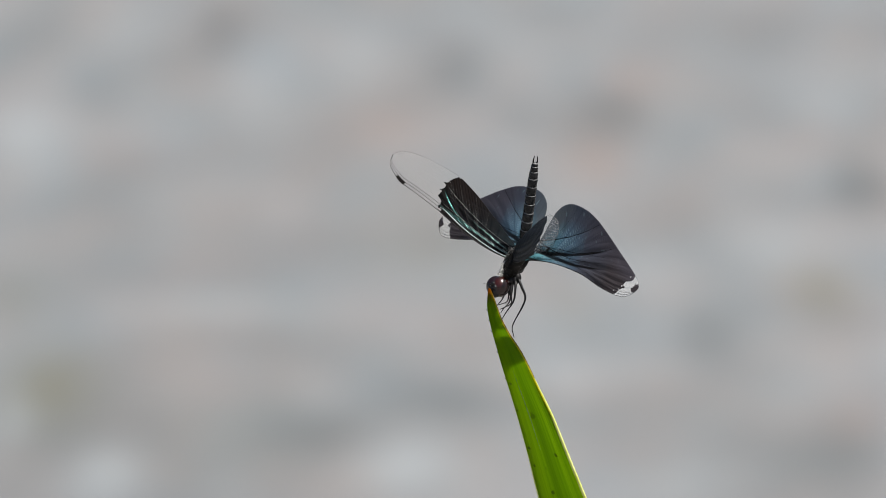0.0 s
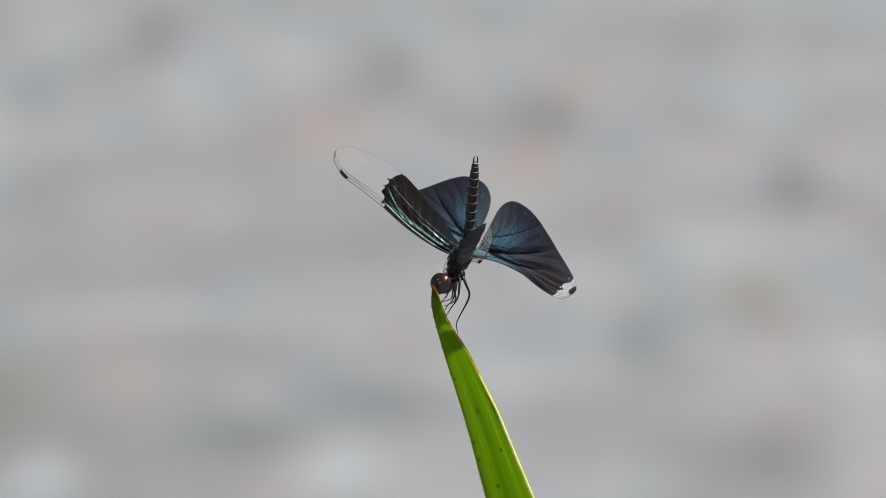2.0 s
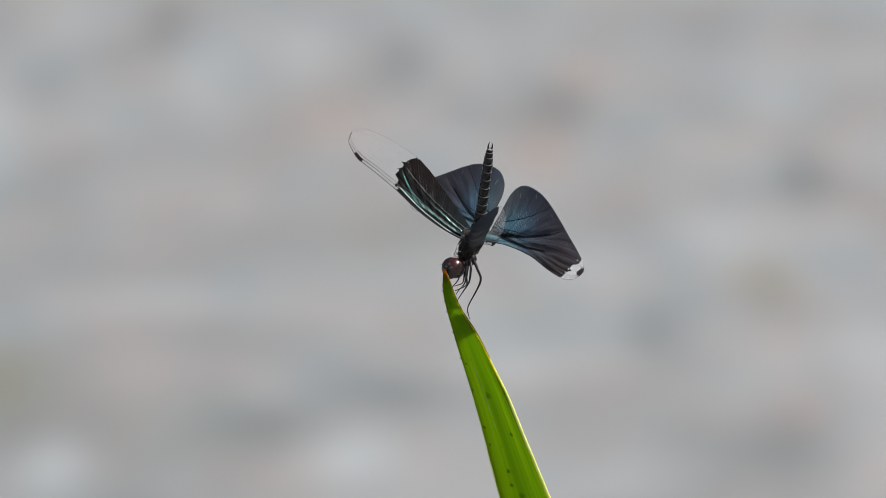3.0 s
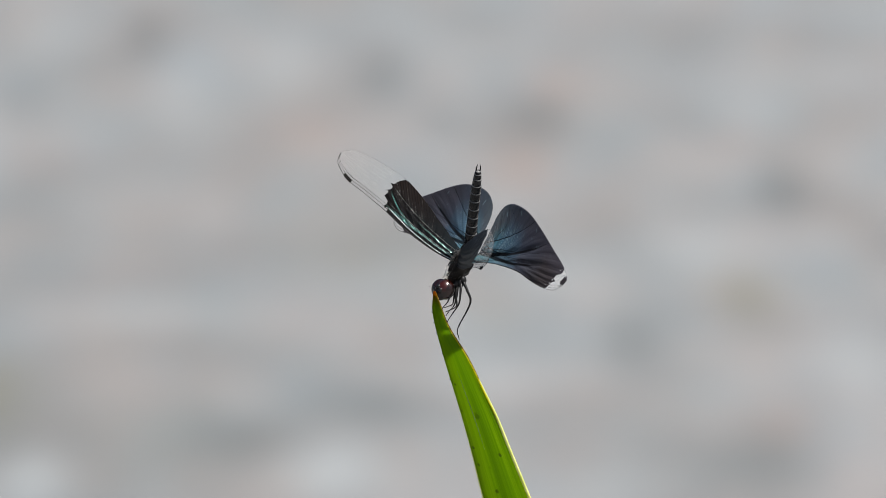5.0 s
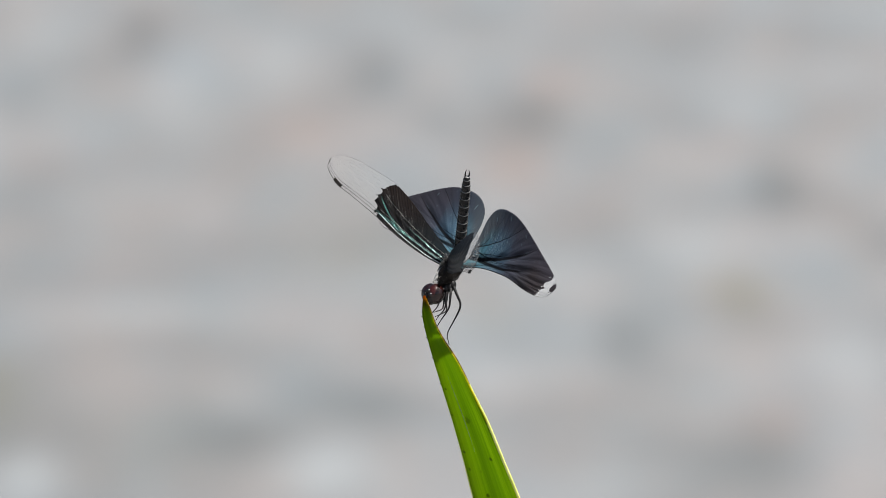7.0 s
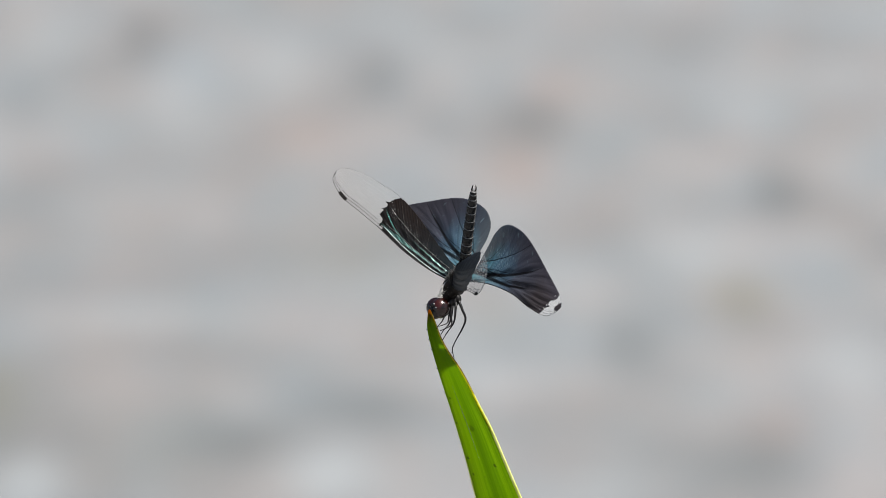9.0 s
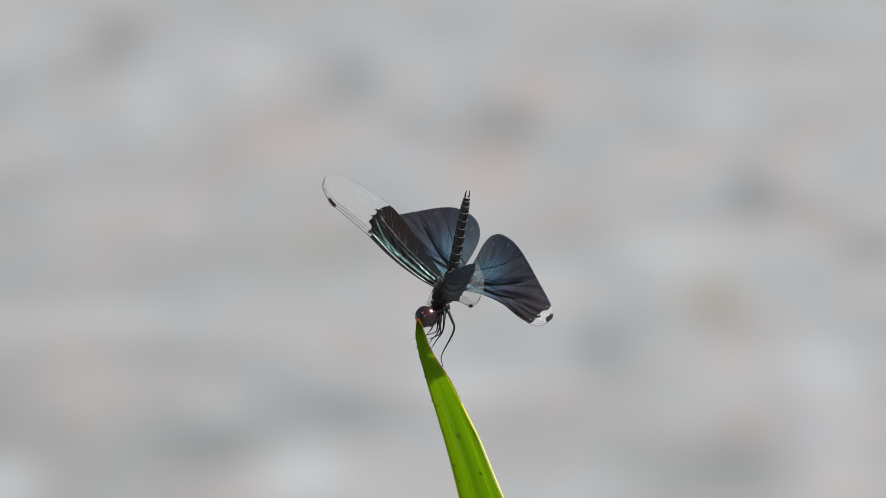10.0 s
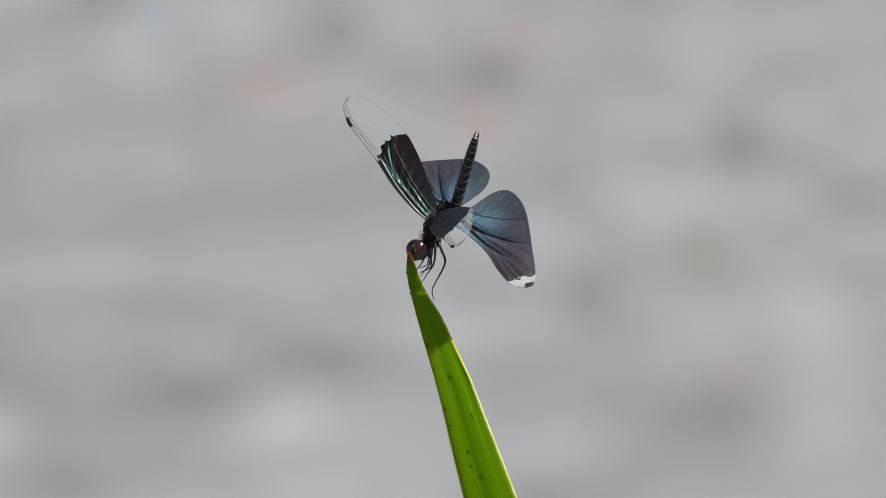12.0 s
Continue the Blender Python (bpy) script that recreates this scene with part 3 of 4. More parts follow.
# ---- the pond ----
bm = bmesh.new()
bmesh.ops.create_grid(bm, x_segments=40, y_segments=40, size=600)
tagged(mesh_ob("water", bm, WATER), "pale grey pond water with soft dark, olive, russet and pale patches", "water", kind="structure")


# ---- the blade ----
def blade_section(centre, right, front, half, thick):
    """A shallow folded section with a thick sunlit edge, as points and their place across."""
    shape = ((0.0, -1.0, 0.10), (0.06, -0.97, 0.55), (0.22, -0.55, -0.15), (0.34, -0.32, -0.55), (0.55, 0.10, -0.25), (0.80, 0.62, 0.0),
             (0.925, 0.90, 0.25), (0.955, 0.97, 0.45), (0.985, 1.0, 0.35), (0.97, 0.985, -0.55), (0.90, 0.86, -0.45), (0.55, 0.10, -1.0),
             (0.34, -0.32, -1.45), (0.12, -0.80, -0.65))
    return [(Vector(centre) + Vector(right) * (half * x) + Vector(front) * (thick * z), a) for a, x, z in shape]


def blade_mesh(stations):
    """stations: along, centre, right, front, half width, half thickness."""
    bm = bmesh.new()
    layer = bm.loops.layers.uv.new("UVMap")
    rings, marks = [], {}
    for along, centre, right, front, half, thick in stations:
        ring = []
        for co, a in blade_section(centre, right, front, half, thick):
            v = bm.verts.new(co)
            marks[v] = (along, a)
            ring.append(v)
        rings.append(ring)
    n = len(rings[0])
    for a, b in zip(rings, rings[1:]):
        for k in range(n):
            bm.faces.new((a[k], b[k], b[(k + 1) % n], a[(k + 1) % n]))
    bm.faces.new(rings[0])
    bm.faces.new(rings[-1][::-1])
    for f in bm.faces:
        for loop in f.loops:
            loop[layer].uv = marks[loop.vert]
    return bm


JOINT = 0.0897                                  # metres from the tip to where the blade bends
leaf = tagged(new("leaf"), "long bright green grass blade with a dried orange tip", "leaf")

# the upper blade, in millimetres from its bend: left edge and right edge, tip first
LEFT_EDGE = spline([(-26.1, 89.0), (-26.2, 86.2), (-26.2, 83.3), (-25.4, 78.4), (-24.4, 73.7), (-22.6, 66.1), (-20.8, 59.1), (-18.8, 51.0), (-16.6, 41.3), (-14.4, 30.6), (-11.3, 16.5), (-7.7, 0.0), (-7.3, -1.9)], 60)
RIGHT_EDGE = spline([(-25.6, 89.3), (-25.2, 88.1), (-24.5, 86.0), (-23.0, 81.1), (-21.0, 76.8), (-18.8, 73.0), (-16.6, 68.3), (-13.8, 61.3), (-10.6, 53.2), (-7.1, 42.9), (-2.85, 30.6), (1.95, 16.5), (7.5, 0.0), (8.1, -1.9)], 60)


def twist(i):
    """How far the blade is turned about its length, right edge towards the lens; less towards the bend."""
    return 0.48 - 0.20 * i / 59


def twisted(i, place, z):
    """Depth in metres of a point at this station; place: -1 on the left edge, 1 on the right."""
    return (twist(i) * place * np.linalg.norm(RIGHT_EDGE[i] - LEFT_EDGE[i]) / 2 + z) * MM


stations = []
for i in range(60):
    l, r = Vector((*LEFT_EDGE[i], 0)) * MM, Vector((*RIGHT_EDGE[i], 0)) * MM
    mid, half = (l + r) / 2, (r - l).length / 2
    curl = 0.25 * MM * math.sin(i * 0.11)
    right = (r - l).normalized()
    stations.append((89.7 * MM - mid.y, mid + Vector((0, 0, curl)), right + Vector((0, 0, twist(i))), Vector((-twist(i) * right.x, -twist(i) * right.y, 1)).normalized(), half, min(0.42 * MM, half * 0.5)))
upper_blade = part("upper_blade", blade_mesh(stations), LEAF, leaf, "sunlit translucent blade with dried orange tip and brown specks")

# the sun's brightness on the edge is put into this yellow
EDGE = plain_material("sunlit_edge_yellow", (0.55, 0.60, 0.10), (0.74, 0.76, 0.26), 300, 0.35)
bm = bmesh.new()
tube(bm, [((x - 0.08) * MM, y * MM, twisted(i + 13, 1, -0.05)) for i, (x, y) in enumerate(RIGHT_EDGE[13:])], [(0.05 + 0.29 * min(1, i / 9)) * MM for i in range(47)], 8)
part("blade_edge", bm, EDGE, upper_blade, "thick blade edge painted a sunlit yellow")
bm = bmesh.new()
tube(bm, [(x * MM, y * MM, twisted(i + 4, -1, 0.05)) for i, (x, y) in enumerate(LEFT_EDGE[4:])], [(0.08 + 0.06 * min(1, i / 16)) * MM for i in range(56)], 6)
part("blade_edge", bm, EDGE, upper_blade, "thin pale edge of the blade")
# added pale tube that stands in for the highlight streak along the fold
FOLD_STREAK = plain_material("pale_fold_streak", (0.10, 0.16, 0.02), (0.30, 0.36, 0.12), 260, 0.3)
bm = bmesh.new()
line = [(LEFT_EDGE[i] * 0.66 + RIGHT_EDGE[i] * 0.34) for i in range(15, 31)]
tube(bm, [(x * MM, y * MM, twisted(15 + k, -0.32, 0.25 * math.sin((15 + k) * 0.11) - 0.06)) for k, (x, y) in enumerate(line)], [(0.01 + 0.08 * math.sin(math.pi * (k + 0.5) / 16)) * MM for k in range(16)], 6)
part("fold_glint", bm, FOLD_STREAK, upper_blade, "thin pale tube standing in for the glint along the fold")
DRY = plain_material("dried_edge", (0.10, 0.060, 0.010), (0.34, 0.20, 0.05), 500, 0.5)
bm = bmesh.new()
tube(bm, [((x + 0.05) * MM, y * MM, twisted(i + 1, 1, 0.02)) for i, (x, y) in enumerate(RIGHT_EDGE[1:17])], [(0.05 + 0.11 * math.sin(math.pi * (i + 0.5) / 16)) * MM for i in range(16)], 6)
part("dry_edge", bm, DRY, upper_blade, "thin dried orange edge near the tip")
for i in (4, 6, 8, 12, 17):                     # small thorns on the left edge
    bm = bmesh.new()
    p = Vector((*(LEFT_EDGE[i] * MM), twisted(i, -1, 0)))
    tube(bm, [p + Vector((0.15, 0, 0)) * MM, p + Vector((-0.15, 0.1, 0.1)) * MM, p + Vector((-0.42, 0.35, 0.15)) * MM], [0.17 * MM, 0.11 * MM, 0.02 * MM], 6)
    part("thorn", bm, LEG, upper_blade)

# the lower blade bends away and down to its root under water
low = spline([(0.0, 1.5, -0.3), (5.0, -10, -3.5), (28, -80, -30), (72, -260, -90), (112, -560, -150), (128, -900, -175), (132, -1140, -180)], 40)
stations = []
for i in range(40):
    c = VIEW @ (Vector(low[i]) * MM)
    way = VIEW @ Vector(low[min(i + 1, 39)] - low[max(i - 1, 0)])
    right = way.cross(VIEW @ Vector((0, 0, 1))).normalized() * -1
    right = right if right.x > 0 else -right
    front = way.cross(right).normalized()
    front = front if front.y < 0 else -front
    half = (7.75 + 4.0 * min(1, i / 18)) * MM
    turn = VIEW @ Vector((0, 0, 0.28 * max(0.0, 1 - i / 15)))
    stations.append((JOINT + i * 0.028, c, right + turn, front, half, (0.42 + 0.03 * i) * MM))
part("lower_blade", blade_mesh(stations), LEAF, leaf)

# ---- the dragonfly: millimetres right, up and towards the lens from the middle of its thorax ----
dragonfly = tagged(new("dragonfly"), "black butterfly dragonfly with iridescent blue wings perched on a blade tip", "dragonfly")


def fan(s, v):
    """A number that stays the same along each vein, as they fan out from the wing's root: 0 at the leading edge."""
    q = max(v, 1e-6) ** 0.4545
    return q / (q + s + 1e-4)


VEINS = (0.26, 0.36, 0.44, 0.502, 0.564, 0.626, 0.688, 0.75)


def build_wing(name, lead, trail, fore, side, label, bend, under=False):
    """A pleated wing in its own plane: x to the tip, y to the leading edge, thin but closed. bend: how far it bows along, across and in twist."""
    nu, nv = 132, 60
    length = lead[-1][0] * MM
    a, b = spline(lead, nu) * MM, spline(trail, nu) * MM
    bm = bmesh.new()
    layer = bm.loops.layers.uv.new("UVMap")
    fan_layer = bm.loops.layers.uv.new("Fan")
    grid, marks = [], {}
    folds = [(fold_curve(points), half, end, depth) for points, half, end, depth in (FORE_FOLDS if fore else HIND_FOLDS)]

    def flat_place(s, v):
        k = s * (nu - 1)
        i = min(nu - 2, int(k))
        return (a[i] * (1 - v) + b[i] * v) * (1 - k + i) + (a[i + 1] * (1 - v) + b[i + 1] * v) * (k - i)

    def relief(s, v):
        """Height over the wing's plane, in metres; side is 1 where the wing's upper face looks along its z axis, else -1."""
        x, y = flat_place(s, v) * 1000
        fade = min(1.0, s / 0.10) * min(1.0, (1 - s) / 0.15)
        ridges = abs(((v * 7.5 + 0.25 * math.sin(s * 2)) % 1.0) - 0.5) - 0.25
        soft = 0.55 * ridges * max(0.0, 1 - v * 2.6) * fade * (1 - 0.5 * s)
        soft += 0.10 * math.cos(fan(s, v) * 2 * math.pi / 0.052 + 2.5 * noise.noise(Vector((x * 0.12, y * 0.2, 3.0)))) * min(1.0, v * 3) * fade * (1 - 0.8 * v)
        for c, half, end, depth in folds:
            d = (y - (c[0] + c[1] * x + c[2] * x * x)) / (half * 1.5)
            soft -= 0.62 * depth * half * math.exp(-d * d) * max(0.0, min(1.0, (end - x) / 6)) * fade
        across, along = (y + 5) / 10, x / 36
        bow = 3 * (bend[0] * along * along + bend[1] * across * across + bend[2] * along * across)
        return side * (soft + bow) * MM

    for i in range(nu):
        row = []
        s = i / (nu - 1)
        for j in range(nv):
            v = j / (nv - 1)
            p = a[i] * (1 - v) + b[i] * v
            vert = bm.verts.new((p[0], p[1], relief(s, v)))
            marks[vert] = (p[0] / length, v, fan(s, v), s)
            row.append(vert)
        grid.append(row)
    for i in range(nu - 1):
        for j in range(nv - 1):
            f = bm.faces.new((grid[i][j], grid[i + 1][j], grid[i + 1][j + 1], grid[i][j + 1]))
            for loop in f.loops:
                loop[layer].uv = marks[loop.vert][:2]
                loop[fan_layer].uv = marks[loop.vert][2:]
    wing = part(name, bm, (FORE_UNDER if under else FORE) if fore else HIND, dragonfly, label)
    shell = wing.modifiers.new("thickness", "SOLIDIFY")
    shell.thickness, shell.offset = 0.03 * MM, 0

    def across_at(s, number):
        return min(1.0, (s * number / (1 - number)) ** 2.2)

    def vein(path, thick, mat):
        line, width = [], []
        for s, v in path:
            p = flat_place(s, v)
            line.append((p[0], p[1], relief(s, v)))
            width.append(thick * MM * (1 - 0.5 * s))
        bm = bmesh.new()
        tube(bm, line, width, 6)
        part("vein", bm, mat, wing)

    # the main veins: along the edges, beside the leading edge, and a fan over the rest
    steps = [0.02 + 0.975 * k / 60 for k in range(61)]
    for v, thick in ((0.0, 0.09), (0.075, 0.05), (0.15, 0.05), (1.0, 0.03)):
        vein([(s, v) for s in steps], thick, VEIN)
    if fore and not under:                      # a pale tube painting the glint line beside the leading edge
        vein([(s, 0.11) for s in steps if s < 0.54], 0.10, GLINT_VEIN)
    follow = (folds[0], folds[2]) if not fore else [(fold_curve([(2.0, -2.6), (10.0, -2.8), (16.0, -2.9), (20.0, -3.6), (24.0, -4.5)]), 0, 23.5, 0), (fold_curve([(1.0, -0.75), (8.0, -0.7), (15.0, -0.4), (21.0, -0.5)]), 0, 22.0, 0)]
    for c, half, end, depth in follow:
        path = []
        for s in steps:
            over = [(flat_place(s, q / 60) * 1000, q / 60) for q in range(1, 60)]
            side_of = [p[1] - (c[0] + c[1] * p[0] + c[2] * p[0] ** 2) for p, v in over]
            cross = [v + d0 / (d0 - d1) / 60 for (p, v), d0, d1 in zip(over, side_of, side_of[1:]) if d0 >= 0 > d1 and p[0] < end]
            if cross:
                path.append((s, cross[0]))
        if len(path) > 3:
            vein(path, 0.075 if fore else 0.05, RIDGE if fore and not under else VEIN)
    if not fore:
        return wing
    for number in VEINS:
        path = [(s, across_at(s, number)) for s in steps if across_at(s, number) < 0.985]
        vein([q for q in path if q[0] < 0.57], 0.05, VEIN)

    # the fine net over the clear part: lengthwise veins that spread and rungs between them
    def net(lines, rungs, first, last, thick, mat, label):
        bm = bmesh.new()
        def strand(s0, v0, s1, v1, n):
            pts = []
            for k in range(n + 1):
                s, v = s0 + (s1 - s0) * k / n, v0 + (v1 - v0) * k / n
                p = flat_place(s, v)
                pts.append((p[0], p[1], relief(s, v)))
            tube(bm, pts, [thick * MM] * (n + 1), 3)
        for k, v in enumerate(lines):
            strand(first + 0.10 * min(1.0, v * 3), v, last - 0.02 * (k % 3), v * 0.97 + 0.015, 14)
        for k, (v0, v1) in enumerate(zip(lines, lines[1:])):
            for r in range(rungs):
                s = first + 0.10 * min(1.0, v0 * 3) + (last - first - 0.10) * (r + 0.5 + 0.4 * noise.noise(Vector((k * 3.1, r * 1.7, 0.5))) + 0.5 * (k % 2)) / rungs
                if s < last:
                    strand(s, v0, s + 0.004, v1, 1)
        tagged(part("vein_net", bm, mat, wing, label), kind="stuff")

    net([0.0, 0.075, 0.15], 15, 0.55, 0.93, 0.022, VEIN, "dark cross veins along the leading edge")
    net([0.15 + 0.094 * k for k in range(10)], 13, 0.55, 0.985, 0.024, PALE_VEIN, "fine pale net of veins in the clear membrane")
    # the dark cell near the tip of the leading edge
    bm = bmesh.new()
    reach = [p[0] / length for p in a]
    i0, i1 = ([min(range(nu), key=lambda i: abs(reach[i] - r)) for r in (0.826, 0.892)])
    for face in (1, -1):
        rows = []
        for i in range(i0, i1 + 1):
            s = i / (nu - 1)
            rows.append([bm.verts.new((*(a[i] * (1 - v) + b[i] * v), relief(s, v) + face * 0.12 * MM)) for v in (-0.01, 0.075)])
        for p, q in zip(rows, rows[1:]):
            bm.faces.new((p[0], q[0], q[1], p[1]))
    part("wing_spot", bm, STIGMA, wing, "black cell on the leading edge")
    return wing


FORE_LEAD = [(-0.1, 0.2), (5.6, 1.5), (12.9, 1.9), (20.7, 1.5), (28.0, 1.7), (32.8, 2.0), (36.8, 0.9), (37.9, -0.2), (38.4, -1.6)]
FORE_TRAIL = [(-0.9, -2.8), (3.7, -4.2), (10.3, -5.9), (17.1, -7.4), (23.3, -7.9), (29.0, -6.7), (33.5, -5.4), (37.1, -3.5), (38.4, -1.6)]
HIND_LEAD = [(-0.4, 1.7), (3.9, 0.4), (9.4, -0.3), (17.7, -0.1), (24.9, 1.2), (30.7, 1.8), (33.8, 1.4), (35.7, -0.1), (36.5, -1.6)]
HIND_TRAIL = [(1.0, -0.5), (1.1, -5.2), (2.1, -11.3), (5.4, -14.2), (10.7, -14.4), (16.8, -12.7), (27.2, -7.5), (32.5, -4.8), (35.2, -3.2), (36.5, -1.6)]
WINGS = {
    "forewing_right": ((-0.98, 0.38, -1.20), build_wing("forewing", FORE_LEAD, FORE_TRAIL, True, 1, "black forewing with teal sheen and clear outer third", (0.98, -0.06, -1.19))),
    "hindwing_right": ((2.69, 2.15, -1.27), build_wing("hindwing", HIND_LEAD, HIND_TRAIL, False, 1, "broad dark blue hindwing with a pale band at its tip", (0.26, 0.56, -1.51))),
    "forewing_left": ((-1.30, 0.58, 1.38), build_wing("forewing", FORE_LEAD, FORE_TRAIL, True, -1, "dull black forewing underside with clear outer third", (-0.36, -0.52, 0.14), True)),
    "hindwing_left": ((3.01, 1.14, 0.93), build_wing("hindwing", HIND_LEAD, HIND_TRAIL, False, -1, "broad blue and purple brown hindwing with a pale band at its tip", (-0.00, 0.53, -0.50))),
}

# thorax
bm = bmesh.new()
ball(bm, (0.0, -0.3 * MM, 0), (2.5 * MM, 3.9 * MM, 2.8 * MM), axes_to((0.5, 0.85, -0.1)), 0.22, 4)
ball(bm, (1.5 * MM, 2.8 * MM, -0.2 * MM), (1.7 * MM, 2.3 * MM, 1.9 * MM), axes_to((0.35, 0.95, -0.1)), 0.12)
ball(bm, (-2.1 * MM, -3.3 * MM, 0.2 * MM), (1.1 * MM, 1.2 * MM, 1.3 * MM), None, 0.1)
ball(bm, (2.9 * MM, 3.9 * MM, -0.8 * MM), (1.3 * MM, 1.1 * MM, 1.0 * MM), axes_to((0.9, 0.5, -0.1)), 0.1)
ball(bm, (2.0 * MM, 4.4 * MM, -0.3 * MM), (1.1 * MM, 1.4 * MM, 1.2 * MM), None, 0.12)
thorax = part("thorax", bm, THORAX, dragonfly, "black thorax with short grey hair")
rng = random.Random(4)
bm = bmesh.new()
for k in range(260):
    d = Vector((rng.gauss(0, 1), rng.gauss(0, 1), rng.gauss(0, 1))).normalized()
    turn = axes_to((0.5, 0.85, -0.1))
    root = turn @ Vector((d.x * 2.55, d.y * 3.95, d.z * 2.85)) * MM + Vector((0, -0.3 * MM, 0))
    way = (turn @ d + Vector((rng.uniform(-.5, .5), rng.uniform(-.5, .5), rng.uniform(-.5, .5)))).normalized()
    tip = root + way * rng.uniform(0.2, 0.5) * MM
    tube(bm, [root, (root + tip) / 2, tip], [0.035 * MM, 0.025 * MM, 0.008 * MM], 3)
tagged(part("hair", bm, HAIR, thorax), kind="stuff")
# pale down at the neck and between the wing roots
GREY_DOWN = plain_material("grey_down", (0.05, 0.05, 0.048), (0.22, 0.215, 0.21), 500, 0.6)
DOWN = plain_material("pale_down", (0.28, 0.275, 0.265), (0.64, 0.63, 0.61), 500, 0.6)
for middle, spread, lean, count, reach in (((-2.5, -1.4, 0.6), (0.5, 1.0, 0.9), (-1.0, 0.15, 0.4), 170, 0.9), ((-3.1, -3.2, 0.4), (0.6, 0.5, 0.9), (-1.0, 0.55, 0.4), 190, 1.1), ((-0.7, 2.2, 1.6), (1.1, 0.9, 0.4), (0.1, 0.7, 0.8), 150, 0.8), ((-1.6, 1.0, 1.4), (0.7, 0.7, 0.4), (-0.3, 0.5, 0.8), 110, 0.6),
                                           ((1.4, 3.9, 1.0), (0.7, 0.7, 0.4), (0.3, 0.5, 0.8), 90, 0.7)):
    bm = bmesh.new()
    for k in range(count):
        root = Vector([m + rng.gauss(0, 0.5) * w for m, w in zip(middle, spread)]) * MM
        way = (Vector(lean) + Vector((rng.uniform(-.6, .6), rng.uniform(-.6, .6), rng.uniform(-.6, .6)))).normalized()
        tip = root + way * rng.uniform(0.5, 1.0) * reach * MM
        tube(bm, [root, (root + tip) / 2 + Vector((0, -0.05 * MM, 0)), tip], [0.026 * MM, 0.022 * MM, 0.008 * MM], 3)
    tagged(part("down", bm, DOWN if middle[0] < -2 else GREY_DOWN, thorax, "tuft of pale grey down"), kind="stuff")
bm = bmesh.new()
ball(bm, (-3.05 * MM, -1.7 * MM, 0.3 * MM), (0.42 * MM, 1.75 * MM, 1.0 * MM), axes_to((0.40, 0.92, 0.0)), 0.25)
part("collar", bm, DOWN, thorax, "pale downy collar behind the head")
for x, y, z in ((0.5, -3.8, 0.9), (0.0, -4.4, 0.9), (-0.9, -4.5, 0.5), (-0.2, -4.4, -0.5), (0.4, -3.8, -0.6)):
    bm = bmesh.new()
    ball(bm, (x * MM, y * MM, z * MM), (0.85 * MM, 1.1 * MM, 0.85 * MM), None, 0.2)
    part("hip", bm, LEG, thorax)

JOINTS = plain_material("grey_wing_joint", (0.03, 0.03, 0.03), (0.20, 0.195, 0.19), 900, 0.5, 0.5)
for base, wing in WINGS.values():
    bm = bmesh.new()
    x, y, z = (c * MM for c in base)
    for k in range(9):                          # a cluster of small plates and knobs
        at = Vector((x + rng.uniform(-0.5, 0.9) * MM, y + rng.uniform(-0.6, 1.1) * MM, z * 0.85 + rng.uniform(-0.3, 0.4) * MM))
        ball(bm, at, [rng.uniform(0.16, 0.42) * MM for q in range(3)], axes_to((rng.uniform(-1, 1), 1, rng.uniform(-1, 1))), 0.3, 2)
    part("wing_joint", bm, JOINTS, thorax, "grey knobbly wing joint")

# head
head_at = Vector((-4.0, -6.0, 0.2)) * MM
bm = bmesh.new()
ball(bm, head_at + Vector((-0.7, -0.7, 0.6)) * MM, (1.7 * MM, 1.8 * MM, 1.6 * MM), None, 0.06)
ball(bm, head_at + Vector((-0.9, -1.5, 0.8)) * MM, (1.0 * MM, 0.9 * MM, 1.0 * MM), None, 0.06)
ball(bm, head_at + Vector((1.3, 1.3, -0.2)) * MM, (0.7 * MM, 0.8 * MM, 0.7 * MM))
head = part("head", bm, FACE, dragonfly, "dark glossy face")
bm = bmesh.new()
ball(bm, head_at + Vector((0.55, 0.1, 0.55)) * MM, (2.15 * MM, 2.4 * MM, 2.0 * MM), None, 0.0, 4)
part("compound_eye", bm, EYE, head, "large glossy dark red compound eye")
bm = bmesh.new()
ball(bm, head_at + Vector((-0.45, 0.15, -0.6)) * MM, (2.25 * MM, 2.4 * MM, 1.9 * MM), None, 0.0, 4)
part("compound_eye", bm, EYE, head, "large glossy dark red compound eye")
for x, y, z, r in ((-1.05, 0.75, 1.45, 0.65), (-0.65, -0.05, 1.9, 0.65), (-1.75, 0.15, 1.2, 0.6)):      # bumps of the brow
    bm = bmesh.new()
    ball(bm, head_at + Vector((x, y, z)) * MM, (r * MM, r * MM, r * MM), None, 0.05)
    part("brow_bump", bm, GLINT, head)
for side in (-1, 1):
    bm = bmesh.new()
    p = head_at + Vector((-1.3 + 0.5 * side, 0.7, 1.3)) * MM
    tube(bm, [p, p + Vector((-0.5 + 0.3 * side, 0.2, 0.9)) * MM, p + Vector((-1.0 + 0.6 * side, 0.1, 1.6)) * MM], [0.07 * MM, 0.04 * MM, 0.015 * MM], 5)
    part("antenna", bm, LEG, head)

